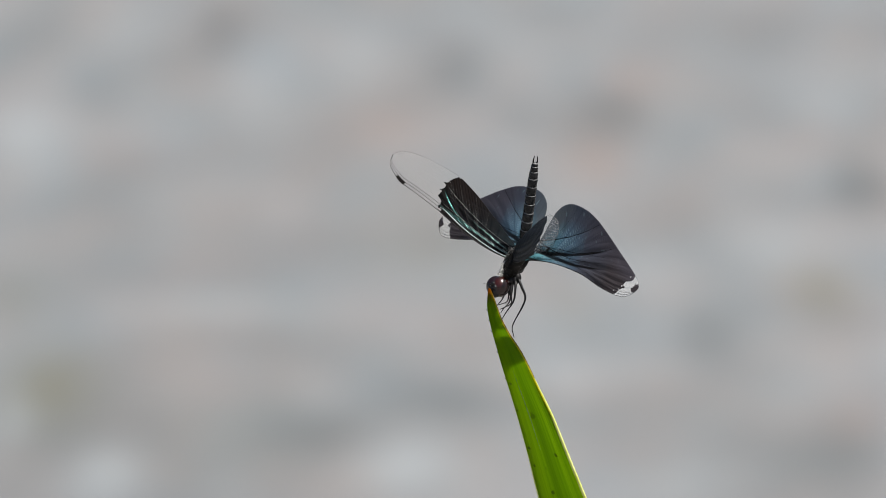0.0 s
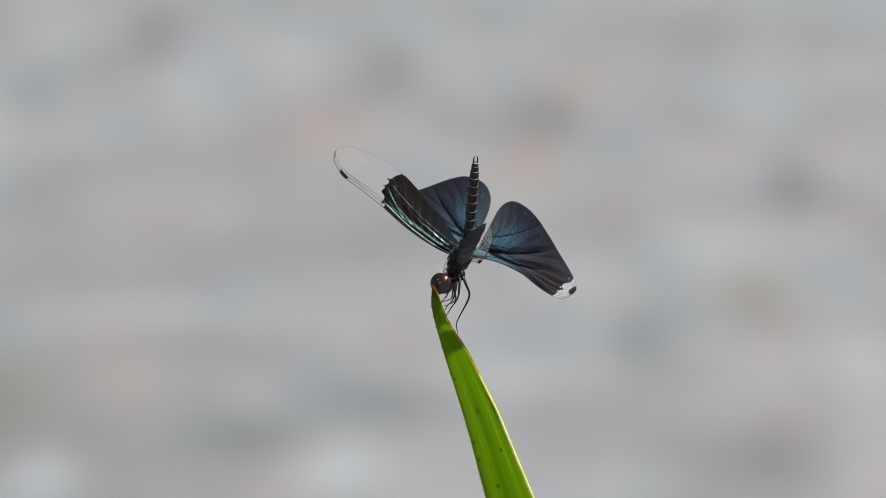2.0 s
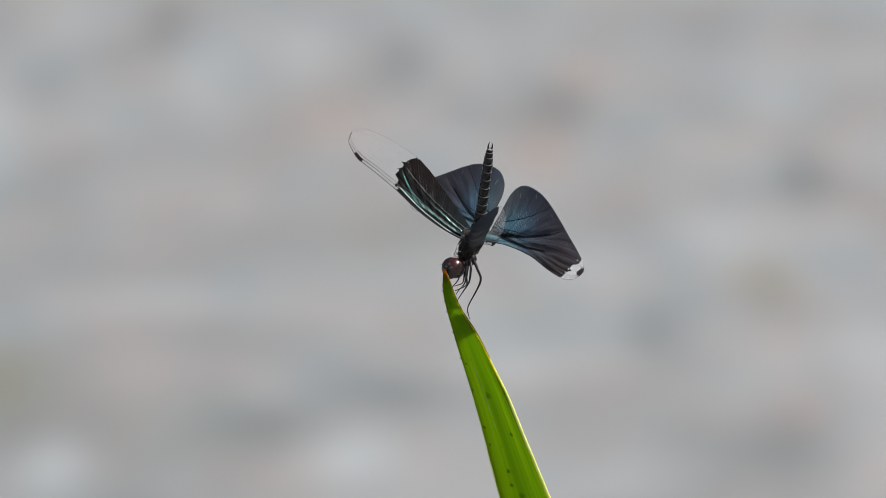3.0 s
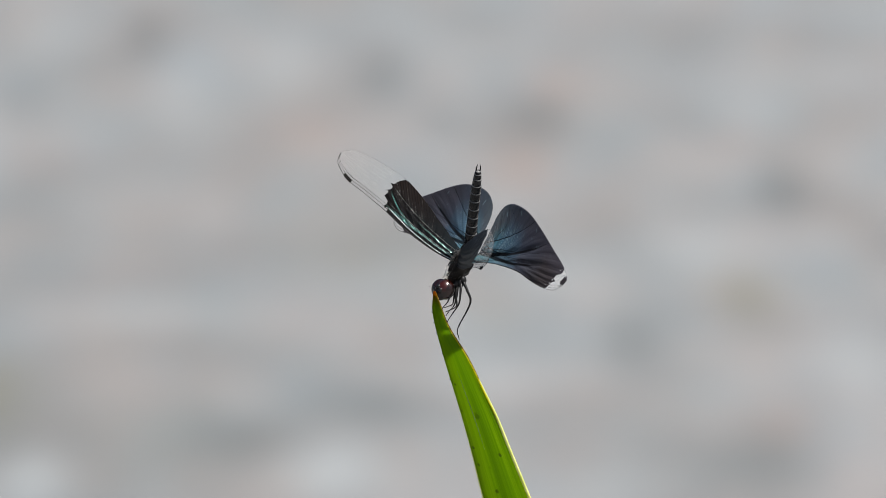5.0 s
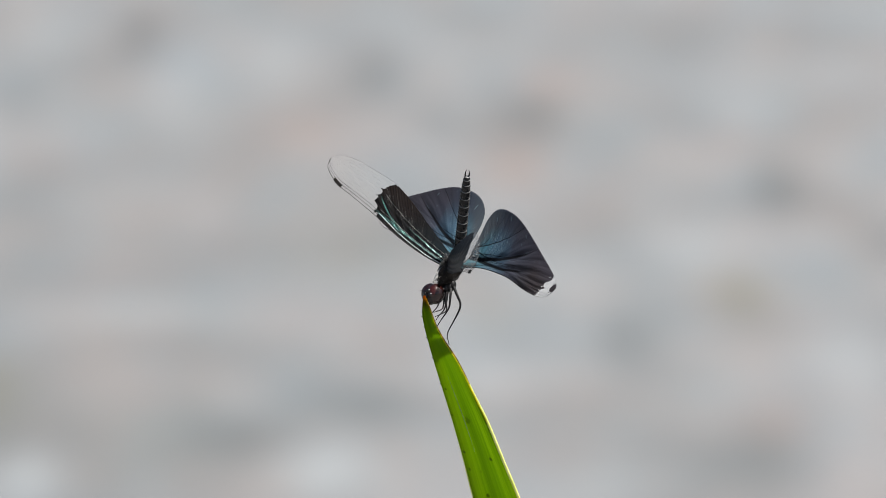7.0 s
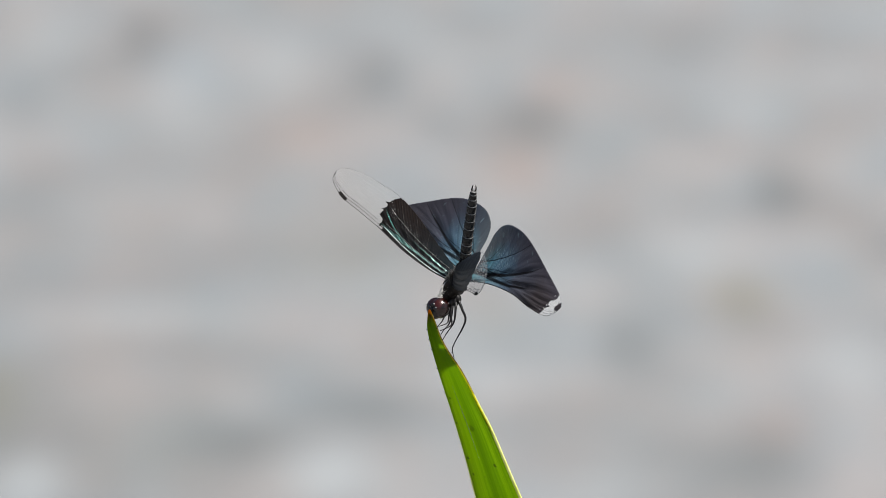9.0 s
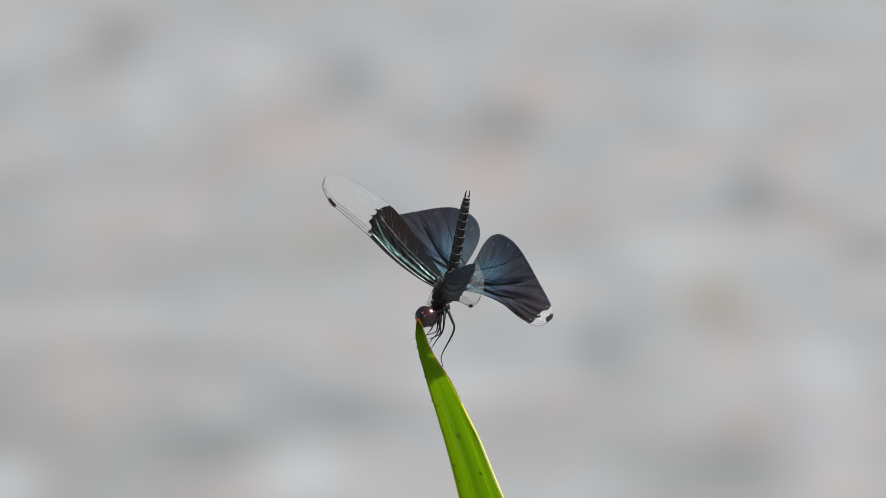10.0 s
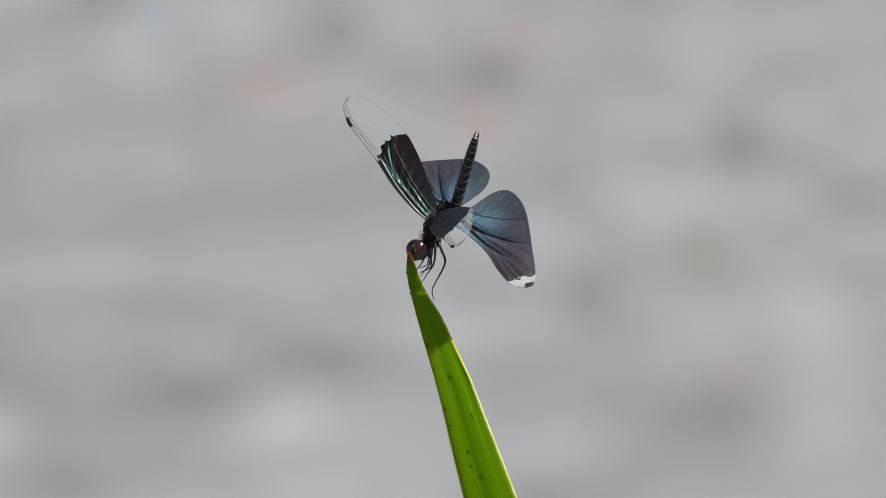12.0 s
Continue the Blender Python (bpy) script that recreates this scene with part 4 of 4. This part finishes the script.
# abdomen: ten ringed segments along its own y axis
ABDOMEN_AT = Vector((2.34, 6.23, -0.3)) * MM
bm = bmesh.new()
ball(bm, (0, 0.2 * MM, 0), (1.25 * MM, 1.3 * MM, 1.2 * MM), None, 0.05)
abdomen = part("abdomen", bm, CUTICLE, dragonfly, "slender black ringed abdomen raised to the sun")
ends = [-3.2, -1.2, 1.0, 3.2, 5.4, 7.6, 9.8, 11.9, 13.9, 15.6, 16.9, 17.7]
for k in range(11):
    y0, y1 = ends[k], ends[k + 1]
    r0 = (1.36 - 0.03 * k) if k < 8 else 1.10 - 0.15 * (k - 8)
    r1 = (1.33 - 0.03 * k) if k < 8 else 0.98 - 0.16 * (k - 8)
    bm = bmesh.new()
    tube(bm, [(0, (y0 + 0.05) * MM, 0), (0, (y0 + 0.25) * MM, 0), (0, (y0 * 0.5 + y1 * 0.5) * MM, 0), (0, (y1 - 0.3) * MM, 0), (0, (y1 - 0.04) * MM, 0)],
         [r0 * 0.86 * MM, r0 * 0.98 * MM, (r0 + r1) * 0.5 * MM, r1 * 1.04 * MM, r1 * 0.94 * MM], 20)
    segment = part("segment", bm, CUTICLE, abdomen)
    bm = bmesh.new()
    tube(bm, [(0, (y1 - 0.13) * MM, 0), (0, (y1 - 0.02) * MM, 0), (0, (y1 + 0.09) * MM, 0)], [r1 * 1.0 * MM, r1 * 1.02 * MM, r1 * 0.9 * MM], 20)
    part("segment_ring", bm, RING, abdomen, "thin pale ring between segments")
for side in (-1, 1):
    bm = bmesh.new()
    x = 0.28 * side
    tube(bm, [(x * MM, 17.5 * MM, 0), (x * 1.7 * MM, 18.2 * MM, 0.1 * MM), (x * 1.5 * MM, 19.0 * MM, 0.15 * MM), (x * 0.9 * MM, 19.6 * MM, 0.1 * MM)],
         [0.17 * MM, 0.19 * MM, 0.13 * MM, 0.03 * MM], 8)
    part("tail_clasper", bm, LEG, abdomen)

# legs, with spines: millimetres from the thorax, hip, knee, ankle and foot
LEGS = [
    [(0.6, -4.0, 1.6), (1.6, -6.4, 2.3), (2.2, -9.1, 2.3), (-0.6, -14.7, 1.0), (-0.5, -16.6, 0.7), (-0.3, -17.6, 0.4)],
    [(0.1, -4.4, 1.2), (0.0, -6.4, 2.2), (-0.4, -9.2, 2.4), (-2.0, -11.6, 2.2), (-3.1, -13.4, 2.0)],
    [(-0.4, -4.6, 0.6), (-1.1, -7.0, 1.6), (-0.9, -9.6, 2.0), (-2.4, -10.6, 2.5), (-3.6, -11.1, 2.6)],
    [(-0.8, -4.6, -0.4), (-1.4, -7.2, 0.6), (-1.8, -9.2, 1.4), (-3.0, -9.8, 2.0), (-3.9, -10.1, 2.4)],
    [(-1.5, -4.6, 0.8), (-2.4, -7.2, 1.4), (-3.0, -8.8, 2.0), (-4.2, -10.2, 2.8), (-4.4, -10.6, 3.0)],
    [(-0.6, -4.6, -1.0), (-0.9, -7.6, -0.4), (-1.5, -9.6, 0.6), (-2.6, -10.8, 1.6), (-3.4, -12.0, 1.9)],
]
for points in LEGS:
    line = spline(points, 18) * MM
    bm = bmesh.new()
    tube(bm, line, [(0.40 - 0.32 * (i / 17) ** 0.7) * MM for i in range(18)], 7)
    for i in range(7, 16, 2):
        p = Vector(line[i])
        for side in (-1, 1):
            tube(bm, [p, p + Vector((0.35 * side, -0.30, 0.25 * side)) * MM], [0.03 * MM, 0.008 * MM], 3)
    part("leg", bm, LEG, dragonfly, "thin black spiny leg gripping the blade")


def motions():
    view = VIEW.to_4x4()
    insect_rows = [
        (0.0, 0.01661, 2.04793, 1.13613),
        (0.5, 0.01750, 2.04798, 1.13677),
        (1.0, 0.01895, 2.04769, 1.13523),
        (1.5, 0.01953, 2.04765, 1.13498),
        (2.0, 0.01884, 2.04810, 1.13760),
        (2.5, 0.01935, 2.04820, 1.13817),
        (3.0, 0.01875, 2.04832, 1.13881),
        (3.2, 0.02013, 2.04845, 1.13960),
        (5.0, 0.02114, 2.04794, 1.13677),
        (5.5, 0.02035, 2.04800, 1.13709),
        (6.0, 0.02060, 2.04789, 1.13651),
        (6.5, 0.02059, 2.04773, 1.13562),
        (7.0, 0.02021, 2.04772, 1.13549),
        (7.2, 0.01964, 2.04783, 1.13609),
        (8.8, 0.02079, 2.04754, 1.13450),
        (9.0, 0.02086, 2.04731, 1.13319),
        (9.2, 0.02227, 2.04770, 1.13549),
        (9.3, 0.02397, 2.04712, 1.13223),
        (9.4, 0.02469, 2.04656, 1.12910),
        (9.5, 0.02481, 2.04644, 1.12846),
        (9.6, 0.02070, 2.04639, 1.12790),
        (9.7, 0.02001, 2.04688, 1.13073),
        (9.8, 0.02106, 2.04715, 1.13227),
        (10.0, 0.02427, 2.04700, 1.13165),
        (10.2, 0.02297, 2.04569, 1.12419),
        (10.3, 0.02228, 2.04516, 1.12118),
        (10.4, 0.02124, 2.04524, 1.12156),
        (10.5, 0.02409, 2.04535, 1.12246),
        (10.6, 0.02585, 2.04551, 1.12348),
        (10.7, 0.02584, 2.04612, 1.12674),
        (10.8, 0.02161, 2.04665, 1.12961),
        (10.9, 0.01950, 2.04734, 1.13332),
        (11.0, 0.02062, 2.04778, 1.13587),
        (11.2, 0.02343, 2.04702, 1.13165),
        (11.3, 0.01986, 2.04643, 1.12829),
        (11.4, 0.02151, 2.04658, 1.12921),
        (11.5, 0.02486, 2.04684, 1.13089),
        (11.6, 0.02564, 2.04710, 1.13240),
        (11.7, 0.02502, 2.04687, 1.13091),
        (11.8, 0.02070, 2.04672, 1.12992),
        (12.0, 0.02565, 2.04761, 1.13523),
    ]
    abdomen_rows = [
        (0.0, 0.120, 0.913, 0.389, 0.000),
        (0.5, 0.200, 0.873, 0.444, 0.000),
        (1.0, 0.163, 0.853, 0.495, 0.000),
        (1.5, 0.087, 0.867, 0.491, 0.000),
        (2.0, 0.073, 0.877, 0.475, 0.000),
        (2.5, 0.087, 0.880, 0.467, 0.000),
        (3.0, 0.113, 0.853, 0.509, 0.000),
        (3.2, 0.087, 0.867, 0.491, 0.000),
        (5.0, 0.093, 0.847, 0.524, 0.000),
        (5.5, 0.093, 0.837, 0.540, 0.000),
        (6.0, 0.073, 0.867, 0.493, 0.000),
        (6.5, 0.067, 0.847, 0.528, 0.000),
        (7.0, 0.080, 0.833, 0.547, 0.000),
        (8.8, 0.087, 0.820, 0.566, 0.000),
        (9.0, 0.100, 0.827, 0.554, 0.000),
        (9.3, 0.097, 0.797, 0.596, 0.000),
        (9.5, 0.107, 0.813, 0.572, 0.000),
        (9.7, 0.071, 0.837, 0.543, 0.000),
        (10.0, 0.160, 0.860, 0.485, 0.000),
        (10.2, 0.170, 0.790, 0.589, 0.000),
        (10.5, 0.033, 0.920, 0.390, 0.000),
        (10.7, 0.349, 0.876, 0.333, 0.000),
        (10.9, 0.213, 0.947, 0.241, 0.000),
        (11.0, 0.293, 0.920, 0.260, 0.000),
        (11.2, 0.357, 0.770, 0.528, 1.000),
        (11.5, 0.140, 0.827, 0.545, 2.470),
        (11.7, 0.105, 0.843, 0.527, 2.700),
        (12.0, 0.220, 0.767, 0.603, 2.980),
    ]
    fore_right_rows = [
        (0.0, -0.739, 0.580, -0.343, -0.665, -0.545, 0.511),
        (0.5, -0.680, 0.625, -0.385, -0.716, -0.450, 0.534),
        (1.0, -0.694, 0.626, -0.355, -0.701, -0.474, 0.533),
        (1.5, -0.736, 0.593, -0.328, -0.656, -0.505, 0.561),
        (2.0, -0.745, 0.593, -0.307, -0.640, -0.502, 0.582),
        (2.5, -0.736, 0.595, -0.322, -0.655, -0.507, 0.561),
        (3.0, -0.720, 0.608, -0.335, -0.670, -0.483, 0.563),
        (5.0, -0.725, 0.610, -0.319, -0.651, -0.457, 0.606),
        (5.5, -0.721, 0.603, -0.342, -0.666, -0.466, 0.582),
        (6.0, -0.733, 0.598, -0.325, -0.644, -0.457, 0.613),
        (6.5, -0.733, 0.594, -0.331, -0.649, -0.465, 0.603),
        (7.0, -0.724, 0.608, -0.327, -0.652, -0.448, 0.612),
        (9.0, -0.723, 0.613, -0.318, -0.652, -0.453, 0.608),
        (9.3, -0.712, 0.627, -0.316, -0.666, -0.461, 0.586),
        (9.5, -0.733, 0.620, -0.279, -0.637, -0.482, 0.602),
        (9.7, -0.746, 0.590, -0.310, -0.635, -0.487, 0.600),
        (10.0, -0.719, 0.626, -0.301, -0.646, -0.443, 0.622),
        (10.2, -0.722, 0.603, -0.339, -0.647, -0.417, 0.639),
        (10.5, -0.825, 0.540, -0.165, -0.563, -0.769, 0.301),
        (10.7, -0.699, 0.628, -0.341, -0.707, -0.538, 0.460),
        (10.9, -0.773, 0.570, -0.279, -0.618, -0.576, 0.535),
        (11.0, -0.719, 0.609, -0.335, -0.664, -0.460, 0.589),
        (11.2, -0.558, 0.718, -0.416, -0.804, -0.343, 0.486),
        (11.5, -0.597, 0.705, -0.383, -0.763, -0.351, 0.542),
        (11.7, -0.609, 0.671, -0.423, -0.786, -0.438, 0.436),
        (12.0, -0.525, 0.716, -0.461, -0.833, -0.322, 0.449),
    ]
    hind_left_rows = [
        (0.0, 0.652, -0.233, 0.722, -0.464, -0.876, 0.136),
        (0.5, 0.615, -0.318, 0.721, -0.546, -0.832, 0.099),
        (1.0, 0.604, -0.345, 0.719, -0.534, -0.844, 0.044),
        (1.5, 0.603, -0.280, 0.747, -0.474, -0.879, 0.053),
        (2.0, 0.611, -0.268, 0.745, -0.450, -0.892, 0.049),
        (2.5, 0.611, -0.254, 0.750, -0.455, -0.888, 0.069),
        (3.0, 0.587, -0.247, 0.771, -0.472, -0.878, 0.078),
        (5.0, 0.543, -0.169, 0.823, -0.438, -0.893, 0.106),
        (5.5, 0.541, -0.179, 0.822, -0.494, -0.858, 0.139),
        (6.0, 0.560, -0.158, 0.813, -0.425, -0.898, 0.118),
        (6.5, 0.545, -0.168, 0.821, -0.431, -0.896, 0.103),
        (7.0, 0.540, -0.186, 0.821, -0.441, -0.893, 0.088),
        (9.0, 0.539, -0.215, 0.815, -0.468, -0.880, 0.078),
        (9.3, 0.510, -0.255, 0.822, -0.484, -0.875, 0.029),
        (9.5, 0.596, -0.337, 0.729, -0.475, -0.880, -0.018),
        (9.7, 0.600, -0.278, 0.750, -0.432, -0.902, 0.011),
        (10.0, 0.556, -0.227, 0.799, -0.481, -0.872, 0.087),
        (10.2, 0.615, -0.393, 0.683, -0.482, -0.873, -0.069),
        (10.5, 0.654, -0.156, 0.740, -0.223, -0.975, -0.008),
        (10.7, 0.677, -0.400, 0.618, -0.538, -0.842, 0.044),
        (10.9, 0.672, -0.127, 0.730, -0.390, -0.898, 0.203),
        (11.0, 0.644, -0.134, 0.754, -0.532, -0.786, 0.314),
        (11.2, 0.552, -0.462, 0.694, -0.740, -0.655, 0.153),
        (11.5, 0.524, -0.423, 0.740, -0.717, -0.688, 0.115),
        (11.7, 0.546, -0.389, 0.742, -0.672, -0.732, 0.111),
        (12.0, 0.476, -0.429, 0.768, -0.812, -0.550, 0.196),
    ]
    hind_right_rows = [
        (0.0, -0.586, 0.174, -0.791, -0.559, -0.794, 0.239),
        (0.5, -0.532, 0.243, -0.811, -0.659, -0.720, 0.217),
        (1.0, -0.494, 0.305, -0.815, -0.638, -0.763, 0.102),
        (1.5, -0.496, 0.246, -0.833, -0.558, -0.825, 0.089),
        (2.0, -0.487, 0.264, -0.833, -0.539, -0.841, 0.048),
        (3.0, -0.486, 0.240, -0.840, -0.586, -0.803, 0.109),
        (5.0, -0.522, 0.245, -0.817, -0.563, -0.818, 0.115),
        (6.0, -0.548, 0.289, -0.785, -0.576, -0.811, 0.103),
        (7.0, -0.549, 0.297, -0.781, -0.606, -0.785, 0.127),
        (9.0, -0.539, 0.353, -0.765, -0.618, -0.783, 0.074),
        (9.3, -0.517, 0.355, -0.779, -0.624, -0.779, 0.059),
        (9.5, -0.543, 0.424, -0.725, -0.585, -0.810, -0.036),
        (9.7, -0.514, 0.344, -0.786, -0.526, -0.850, -0.028),
        (10.0, -0.524, 0.344, -0.779, -0.626, -0.776, 0.078),
        (10.2, -0.576, 0.469, -0.670, -0.606, -0.795, -0.036),
        (10.5, -0.732, 0.400, -0.551, -0.408, -0.906, -0.116),
        (10.7, -0.628, 0.399, -0.668, -0.603, -0.792, 0.093),
        (10.9, -0.666, 0.188, -0.721, -0.500, -0.830, 0.245),
        (11.0, -0.617, 0.185, -0.765, -0.636, -0.689, 0.347),
        (11.2, -0.469, 0.416, -0.779, -0.840, -0.484, 0.247),
        (11.5, -0.465, 0.471, -0.750, -0.805, -0.577, 0.137),
        (11.7, -0.461, 0.427, -0.778, -0.804, -0.571, 0.163),
        (12.0, -0.346, 0.298, -0.889, -0.880, -0.432, 0.198),
    ]
    fore_left_rows = [
        (0.0, 0.235, 0.124, 0.964, -0.337, -0.920, 0.201),
        (0.5, 0.244, 0.056, 0.968, -0.366, -0.919, 0.145),
        (1.0, 0.185, 0.046, 0.982, -0.387, -0.915, 0.116),
        (1.5, 0.170, 0.054, 0.984, -0.413, -0.903, 0.121),
        (2.0, 0.155, 0.020, 0.988, -0.423, -0.902, 0.085),
        (2.5, 0.162, 0.022, 0.987, -0.425, -0.901, 0.090),
        (3.0, 0.171, 0.033, 0.985, -0.425, -0.899, 0.104),
        (5.0, 0.157, 0.019, 0.987, -0.426, -0.901, 0.085),
        (5.5, 0.165, 0.022, 0.986, -0.404, -0.910, 0.088),
        (6.0, 0.160, 0.033, 0.987, -0.396, -0.913, 0.094),
        (6.5, 0.159, 0.029, 0.987, -0.376, -0.923, 0.088),
        (7.0, 0.143, 0.022, 0.989, -0.356, -0.932, 0.072),
        (9.0, 0.154, -0.030, 0.988, -0.382, -0.924, 0.032),
        (9.3, 0.117, -0.065, 0.991, -0.430, -0.903, -0.009),
        (9.5, 0.212, -0.137, 0.968, -0.387, -0.921, -0.045),
        (9.7, 0.214, -0.083, 0.973, -0.375, -0.927, 0.003),
        (10.0, 0.198, -0.055, 0.979, -0.437, -0.899, 0.038),
        (10.2, 0.246, -0.183, 0.952, -0.457, -0.888, -0.053),
        (10.5, 0.306, -0.069, 0.949, -0.322, -0.946, 0.035),
        (10.7, 0.383, -0.202, 0.901, -0.598, -0.798, 0.074),
        (10.9, 0.359, 0.042, 0.933, -0.545, -0.801, 0.246),
        (11.0, 0.349, 0.094, 0.932, -0.494, -0.827, 0.268),
        (11.2, 0.220, -0.097, 0.971, -0.589, -0.806, 0.053),
        (11.5, 0.176, -0.098, 0.980, -0.589, -0.807, 0.025),
        (11.7, 0.194, -0.103, 0.976, -0.609, -0.792, 0.038),
        (12.0, 0.150, -0.104, 0.983, -0.677, -0.735, 0.026),
    ]
    leaf_rows = [
        (0.0, 0.03605, 2.08158, 1.04947),
        (0.5, 0.03655, 2.08242, 1.05035),
        (1.0, 0.03838, 2.08420, 1.04995),
        (1.5, 0.03896, 2.08134, 1.04833),
        (2.0, 0.03866, 2.08317, 1.05172),
        (2.5, 0.03878, 2.08261, 1.05185),
        (3.0, 0.03819, 2.08343, 1.05283),
        (3.2, 0.03953, 2.08363, 1.05364),
        (5.0, 0.04018, 2.08381, 1.05103),
        (5.5, 0.03939, 2.08596, 1.05243),
        (6.0, 0.03964, 2.08517, 1.05149),
        (6.5, 0.04002, 2.08356, 1.04998),
        (7.0, 0.03964, 2.08355, 1.04986),
        (7.2, 0.03903, 2.08415, 1.05069),
        (8.8, 0.03986, 2.08778, 1.05111),
        (9.0, 0.03990, 2.08803, 1.05006),
        (9.2, 0.04099, 2.09036, 1.05340),
        (9.3, 0.04253, 2.09073, 1.05070),
        (9.4, 0.04309, 2.09113, 1.04812),
        (9.5, 0.04305, 2.09197, 1.04805),
        (9.6, 0.03887, 2.09113, 1.04695),
        (9.7, 0.03810, 2.09084, 1.04926),
        (9.8, 0.03907, 2.09032, 1.05027),
        (10.0, 0.04212, 2.08858, 1.04865),
        (10.2, 0.04161, 2.09459, 1.04627),
        (10.3, 0.04131, 2.09752, 1.04606),
        (10.4, 0.04027, 2.09667, 1.04571),
        (10.5, 0.04311, 2.09586, 1.04588),
        (10.6, 0.04492, 2.09268, 1.04448),
        (10.7, 0.04495, 2.08980, 1.04555),
        (10.8, 0.04076, 2.08685, 1.04623),
        (10.9, 0.03869, 2.08390, 1.04799),
        (11.0, 0.03965, 2.08296, 1.04980),
        (11.2, 0.04194, 2.08689, 1.04789),
        (11.3, 0.03811, 2.08861, 1.04578),
        (11.4, 0.03956, 2.08845, 1.04645),
        (11.5, 0.04271, 2.08839, 1.04789),
        (11.6, 0.04349, 2.08757, 1.04876),
        (11.7, 0.04288, 2.08623, 1.04666),
        (11.8, 0.03856, 2.08498, 1.04507),
        (12.0, 0.04349, 2.08363, 1.04922),
    ]
    tilt_rows = [
        (0.0, 35.00, -0.25),
        (0.5, 35.50, -0.50),
        (1.0, 37.00, -0.25),
        (1.5, 35.00, -0.25),
        (2.0, 36.00, 0.00),
        (2.5, 35.50, -0.25),
        (3.0, 36.00, -0.25),
        (3.2, 36.05, -0.28),
        (5.0, 36.50, -0.50),
        (5.5, 38.00, -0.50),
        (6.0, 37.50, -0.50),
        (6.5, 36.50, -0.25),
        (7.0, 36.50, -0.25),
        (7.2, 36.85, -0.28),
        (8.8, 39.65, -0.48),
        (9.0, 40.00, -0.50),
        (9.2, 41.40, -0.70),
        (9.4, 42.80, -0.90),
        (9.5, 43.50, -1.00),
        (9.6, 42.90, -1.05),
        (9.8, 41.70, -1.15),
        (10.0, 40.50, -1.25),
        (10.2, 46.17, -0.75),
        (10.3, 49.00, -0.50),
        (10.4, 48.25, -0.50),
        (10.5, 47.50, -0.50),
        (10.6, 44.88, -0.48),
        (10.8, 39.62, -0.42),
        (10.9, 37.00, -0.40),
        (11.0, 36.00, -0.50),
        (11.2, 39.33, -0.83),
        (11.3, 41.00, -1.00),
        (11.4, 40.75, -1.12),
        (11.5, 40.50, -1.25),
        (11.6, 39.70, -1.25),
        (11.8, 38.10, -1.25),
        (12.0, 36.50, -1.25),
    ]
    walk(dragonfly, [(t, Matrix.Translation((x, y, z)) @ view) for t, x, y, z in insect_rows])
    up = Vector((0, 1, 0))
    walk(abdomen, [(t, Matrix.Translation(ABDOMEN_AT + Vector((aside * MM, 0, 0))) @ up.rotation_difference(Vector((x, y, z))).to_matrix().to_4x4()) for t, x, y, z, aside in abdomen_rows])
    for key, rows in (("forewing_right", fore_right_rows), ("hindwing_right", hind_right_rows),
                      ("forewing_left", fore_left_rows), ("hindwing_left", hind_left_rows)):
        base, wing = WINGS[key]
        keyed = []
        for t, ax, ay, az, bx, by, bz in rows:
            x = Vector((ax, ay, az)).normalized()
            z = x.cross(Vector((bx, by, bz))).normalized()
            turn = Matrix((x, z.cross(x), z)).transposed().to_4x4()
            keyed.append((t, Matrix.Translation(Vector(base) * MM) @ turn))
        walk(wing, keyed)
    walk(leaf, [(t, Matrix.Translation((x, y, z))) for t, x, y, z in leaf_rows])
    walk(upper_blade, [(t, view @ pose(0, 0, 0, tilt) @ pose(0, 0, 0, 0, 0, lean)) for t, tilt, lean in tilt_rows])


motions()
